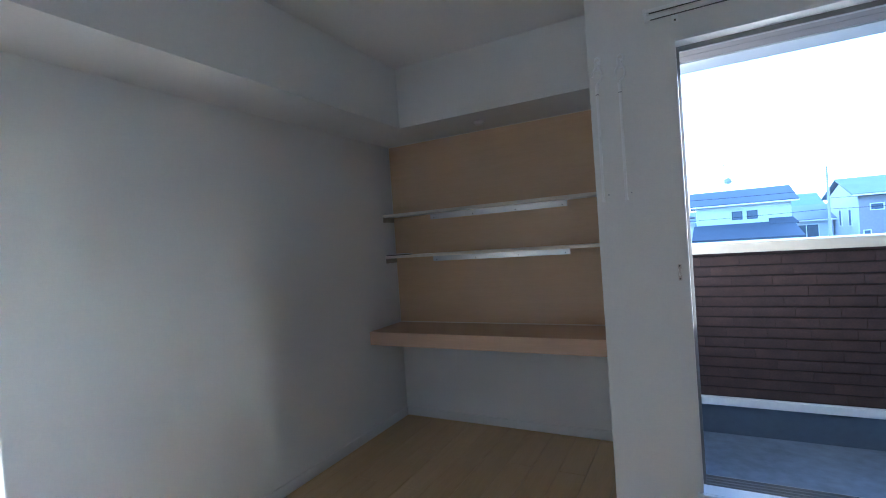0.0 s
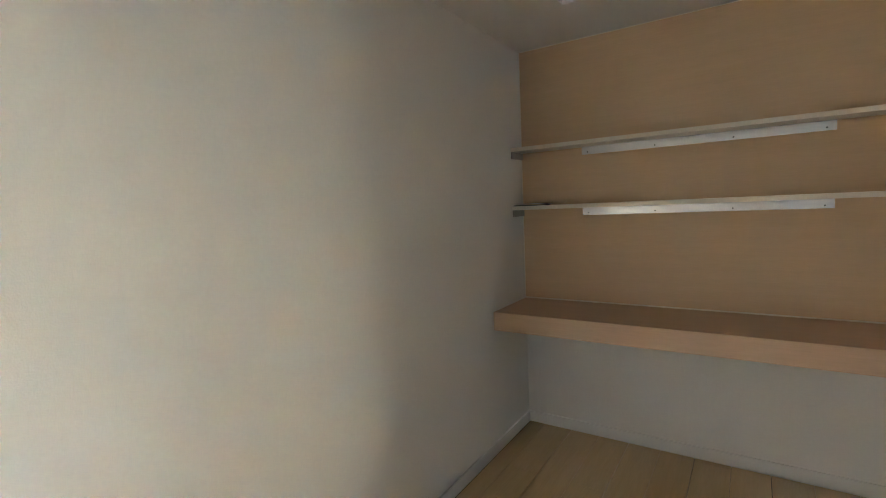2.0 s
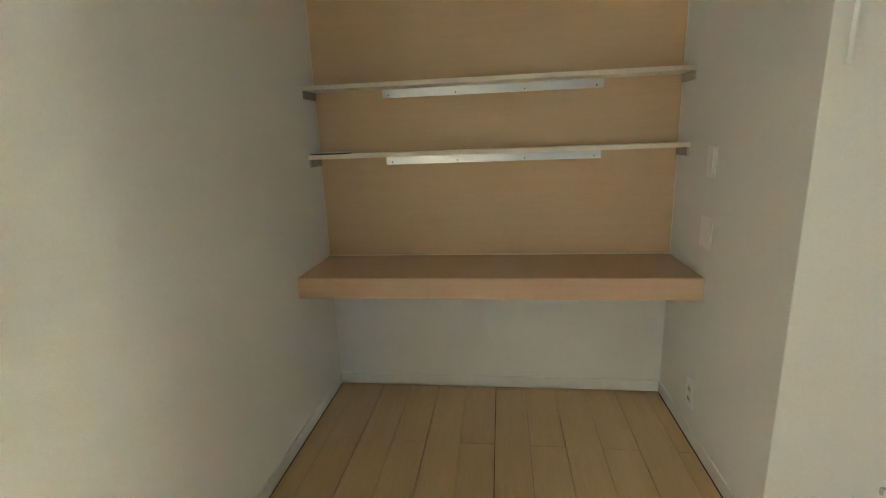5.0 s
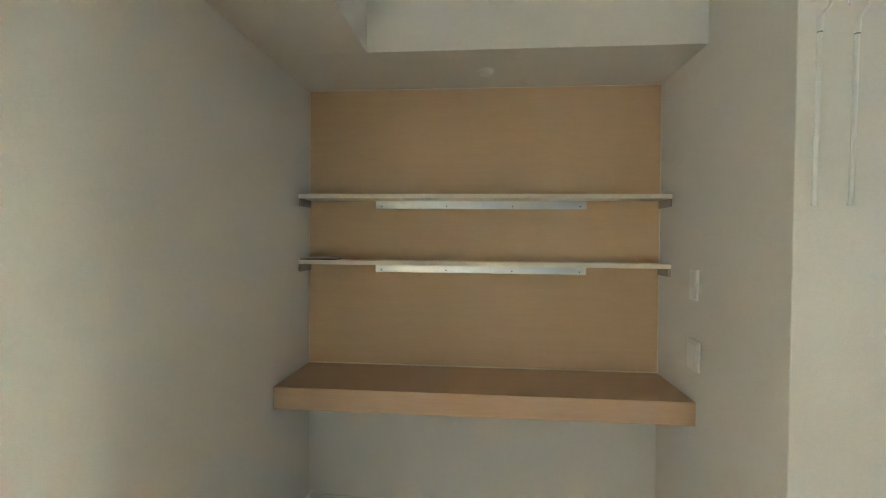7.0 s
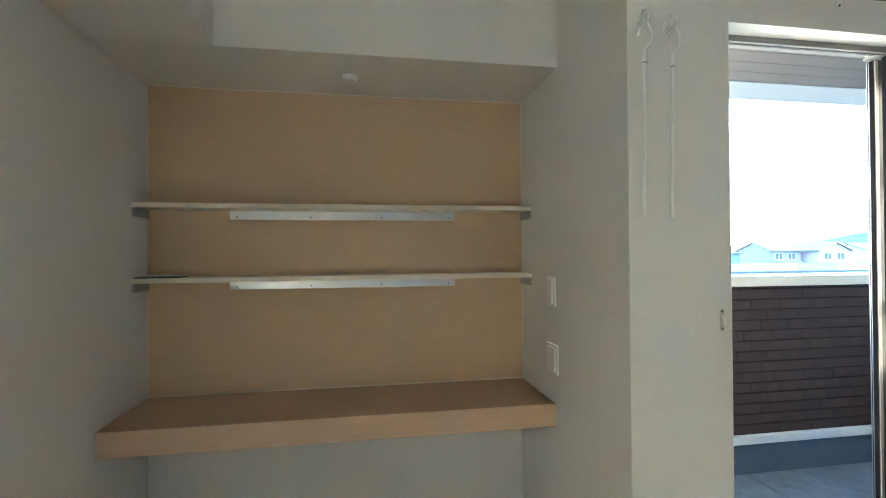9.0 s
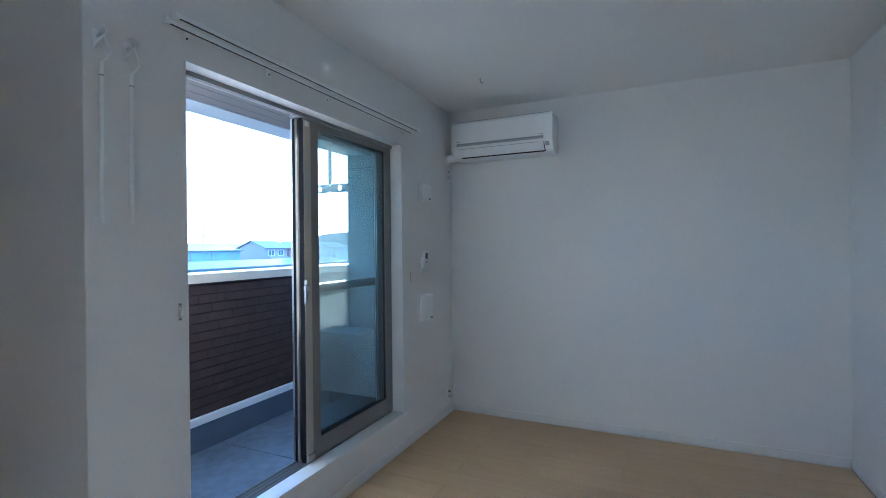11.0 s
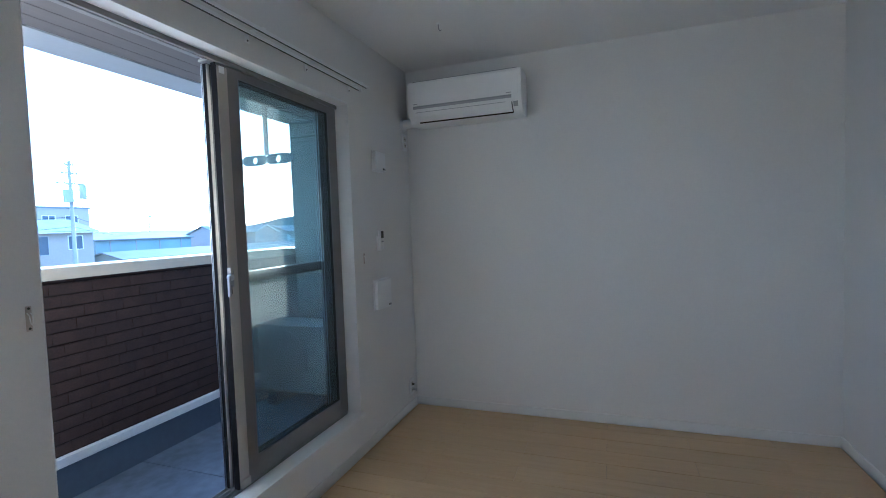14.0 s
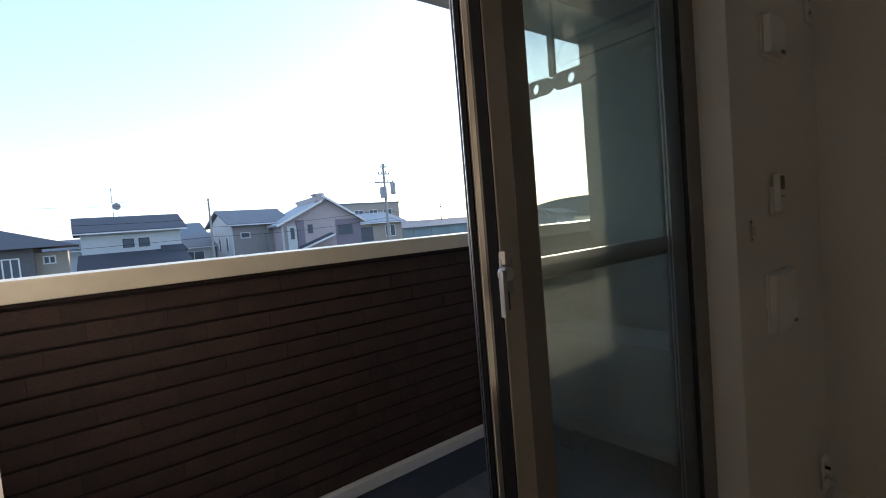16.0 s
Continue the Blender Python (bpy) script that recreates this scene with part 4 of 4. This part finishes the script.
for x, y, e, r, wl, lab in ((60.4, 58, 1.45, 2.6, HW_GREY, "far grey house with dark tile roof"), (66.7, 56, 1.5, 2.6, HW_PINK, "far mauve house with dark tile roof"),
                            (74.0, 55, 1.4, 2.4, HW_WHITE, "far white house with dark tile roof")):
    # dark gutter again, with the eave's shadow in its colour
    h = house(lab, x, y, x + 5.2, y + 6, e, r, wl, ROOF_GREY, "x" if wl is not HW_PINK else "y", trim=HW_DARK)
    part("balcony", box(x + 0.5, y - 0.9, -0.9, x + 4.7, y, -0.1), wl, h)
    part("lower_roof", slab([(x - 0.5, y - 1.6, -1.35), (x + 5.7, y - 1.6, -1.35), (x + 5.7, y, -0.95), (x - 0.5, y, -0.95)], 0.12), ROOF_NAVY, h)
    window(h, x + 0.8, 0.1, x + 2.0, 1.0, y, FASCIA, 1)
    window(h, x + 3.0, 0.1, x + 4.2, 1.0, y, FASCIA, 1)
h = house("low white garage building with grey roof", 8.9, 46, 12.2, 52, 1.1, 2.2, HW_WHITE, ROOF_GREY)
window(h, 9.6, -0.6, 11.2, 0.6, 46, FASCIA, 1)
h = house("small white house with pale roof", 0.2, 47, 2.2, 52, 1.6, 2.4, HW_WHITE, ROOF_GREY)
h = house("long distant grey-roofed house", 8.0, 62, 14.5, 70, 2.4, 3.9, HW_WHITE, ROOF_PALE)


def utility_pole(x, y, top, arms, label, transformer):
    p = thing("utility_pole", label, "utility pole", (x, y, GZ))
    part("pole", tube((x, y, GZ), (x, y, top), 0.15 if arms else 0.11, 12, 0.09 if arms else 0.06), POLE, p)
    for z, w in arms:
        a = part("crossarm", box(x - w, y - 0.06, z - 0.05, x + w, y + 0.04, z + 0.05), GREY_PLASTIC, p)
        for k in (-0.9, -0.35, 0.35, 0.9):
            part("insulator", tube((x + w * k, y, z + 0.05), (x + w * k, y, z + 0.25), 0.05, 8), PLASTIC, a)
    if transformer:
        part("transformer", tube((x - 0.35, y - 0.3, top - 2.9), (x - 0.35, y - 0.3, top - 2.0), 0.30, 16), GREY_PLASTIC, p)
        part("transformer", tube((x + 0.75, y - 0.1, top - 2.6), (x + 0.75, y - 0.1, top - 1.6), 0.22, 16), GREY_PLASTIC, p)
    return p


utility_pole(23.23, 33.0, 6.75, ((5.2, 0.9), (5.9, 0.55), (6.5, 0.3)), "concrete utility pole with transformers and crossarms", True)
utility_pole(9.75, 35.0, 4.45, (), "slim grey utility pole between the houses", False)
utility_pole(-22.0, 42.0, 7.4, ((6.0, 0.9), (6.8, 0.9)), "concrete utility pole carrying several cables", False)
utility_pole(58.0, 70.0, 5.2, ((4.6, 0.7),), "far utility pole above the roofs", False)


def cable(a, b, sag):
    a, b = Vector(a), Vector(b)
    pts = [a.lerp(b, i / 16) - Vector((0, 0, sag * 4 * (i / 16) * (1 - i / 16))) for i in range(17)]
    t = thing("power_cable", "thin dark overhead power cable between poles", "cable", tuple(a), "overhead cables")
    part("strand", sweep(pts, 0.012, 5), SEAL, t)


cable((-22, 42, 6.2), (9.75, 35, 4.1), 0.5)
cable((-22, 42, 6.9), (9.75, 35, 4.3), 0.5)
cable((-22, 42, 5.2), (9.75, 35, 3.0), 0.6)
cable((9.75, 35, 2.4), (23.23, 33, 2.9), 0.25)
cable((9.75, 35, 1.7), (23.23, 33, 2.2), 0.25)
cable((23.23, 33, 2.9), (58, 70, 3.4), 0.8)
cable((23.23, 33, 2.2), (58, 70, 2.6), 0.8)
cable((-22, 42, 2.4), (9.75, 35, 1.7), 0.4)

# distant hills as one uneven ridge
bm = bmesh.new()
prev = None
for i in range(121):
    a = radians(-40 + i * 1.25)
    d = 620
    hgt = 4 + 6 * noise.noise((i * 0.11, 3.1, 0)) + 2 * noise.noise((i * 0.5, 7.7, 0)) + (18 * math.exp(-((i - 76) / 5.5) ** 2) if i > 62 else 2)
    cur = [bm.verts.new((d * math.sin(a), d * math.cos(a), GZ - 1)), bm.verts.new((d * math.sin(a), d * math.cos(a), max(hgt, 1.5))),
           bm.verts.new(((d + 260) * math.sin(a), (d + 260) * math.cos(a), GZ - 1))]
    if prev:
        bm.faces.new((prev[0], cur[0], cur[1], prev[1]))
        bm.faces.new((prev[1], cur[1], cur[2], prev[2]))
    prev = cur
structure("backdrop", bm, HILL, "low hazy wooded hills on the horizon", "hills")

# ---- floorboards and brick tiles ----
floor = structure("floor", box(-0.15, YS - 0.15, -0.2, XE + 0.15, 0.15, -0.0125), MORTAR, "pale maple plank floor with fine dark seams", "floor")


def board_mesh(w, length):
    bm = box(-w / 2, -length / 2, -0.012, w / 2, length / 2, 0.0)
    top = [e for e in bm.edges if all(v.co.z > -0.001 for v in e.verts)]
    bmesh.ops.bevel(bm, geom=top, offset=0.0012, segments=1, affect="EDGES")
    me = bpy.data.meshes.new("plank")
    bm.to_mesh(me)
    bm.free()
    me.materials.append(FLOOR)
    return me


PLANK_X, PLANK_W, PLANK_L = 0.103, 0.1518, 0.913        # first seam, strip width and length
meshes = {}


def lay(x0, x1, y_low, y_top, joint, left, right):
    """One row of strips along y; left and right are the halves of the seams beside it."""
    y = joint + 2 * PLANK_L
    while y > y_low:
        y1, y0 = min(y, y_top), max(y - PLANK_L, y_low)
        if y1 - y0 > 0.01:
            key = (round(x1 - x0 - left - right, 4), round(y1 - y0, 3))
            if key not in meshes:
                meshes[key] = board_mesh(x1 - x0 - left - right, y1 - y0 - 0.0010)
            ob = new("plank", meshes[key])
            ob.matrix_basis = Matrix.Translation(((x0 + left + x1 - right) / 2, (y0 + y1) / 2, 0))
            ob.parent = floor
        y -= PLANK_L


EDGE = 0.0112                                           # joint left open along the skirting
for col in range(-1, 30):
    x0, x1 = max(PLANK_X + col * PLANK_W, EDGE), min(PLANK_X + (col + 1) * PLANK_W, XE - EDGE)
    joint = (-1.409, -0.952)[col % 2]
    seams = ((0.0006, 0.0014), (0.0014, 0.0006))[col % 2]   # the wider seam between two-strip boards
    if x1 - x0 < 0.01:
        continue
    lay(x0, x1, YS + EDGE, YW - EDGE if x1 > W - EDGE else -EDGE, joint, *seams)
    if x0 < W - EDGE < x1:
        lay(x0, W - EDGE, YW - EDGE, -EDGE, joint, *seams)


def brick_mesh(length, h):
    bm = box(-length / 2, 0.0, -h / 2, length / 2, 0.0085, h / 2)
    front = [e for e in bm.edges if all(v.co.y < 0.001 for v in e.verts) and abs(e.verts[0].co.z - e.verts[1].co.z) < 0.001]
    bmesh.ops.bevel(bm, geom=front, offset=0.0009, segments=1, affect="EDGES")
    me = bpy.data.meshes.new("brick")
    bm.to_mesh(me)
    bm.free()
    me.materials.append(BRICK)
    return me


bricks = {}
random.seed(9)
row, z1 = 0, 1.146
while z1 > 0.295:
    z0 = max(1.125 - 0.06 * row, 0.288)
    h = z1 - z0 - 0.0090
    x = 1.797 + (0.0, 0.087, 0.137, 0.04)[row % 4] - 0.2
    while x < BX1:
        a, b = max(x, BX0), min(x + 0.2, BX1)
        if b - a > 0.02 and h > 0.006:
            key = (round(b - a, 3), round(h, 3))
            if key not in bricks:
                bricks[key] = brick_mesh(b - a - 0.0018, h)
            ob = new("brick", bricks[key])
            ob.matrix_basis = Matrix.Translation(((a + b) / 2, PY + random.uniform(-0.0008, 0.0008), z0 + 0.0090 + h / 2))
            ob.parent = par
        x += 0.2
    z1 = z0
    row += 1
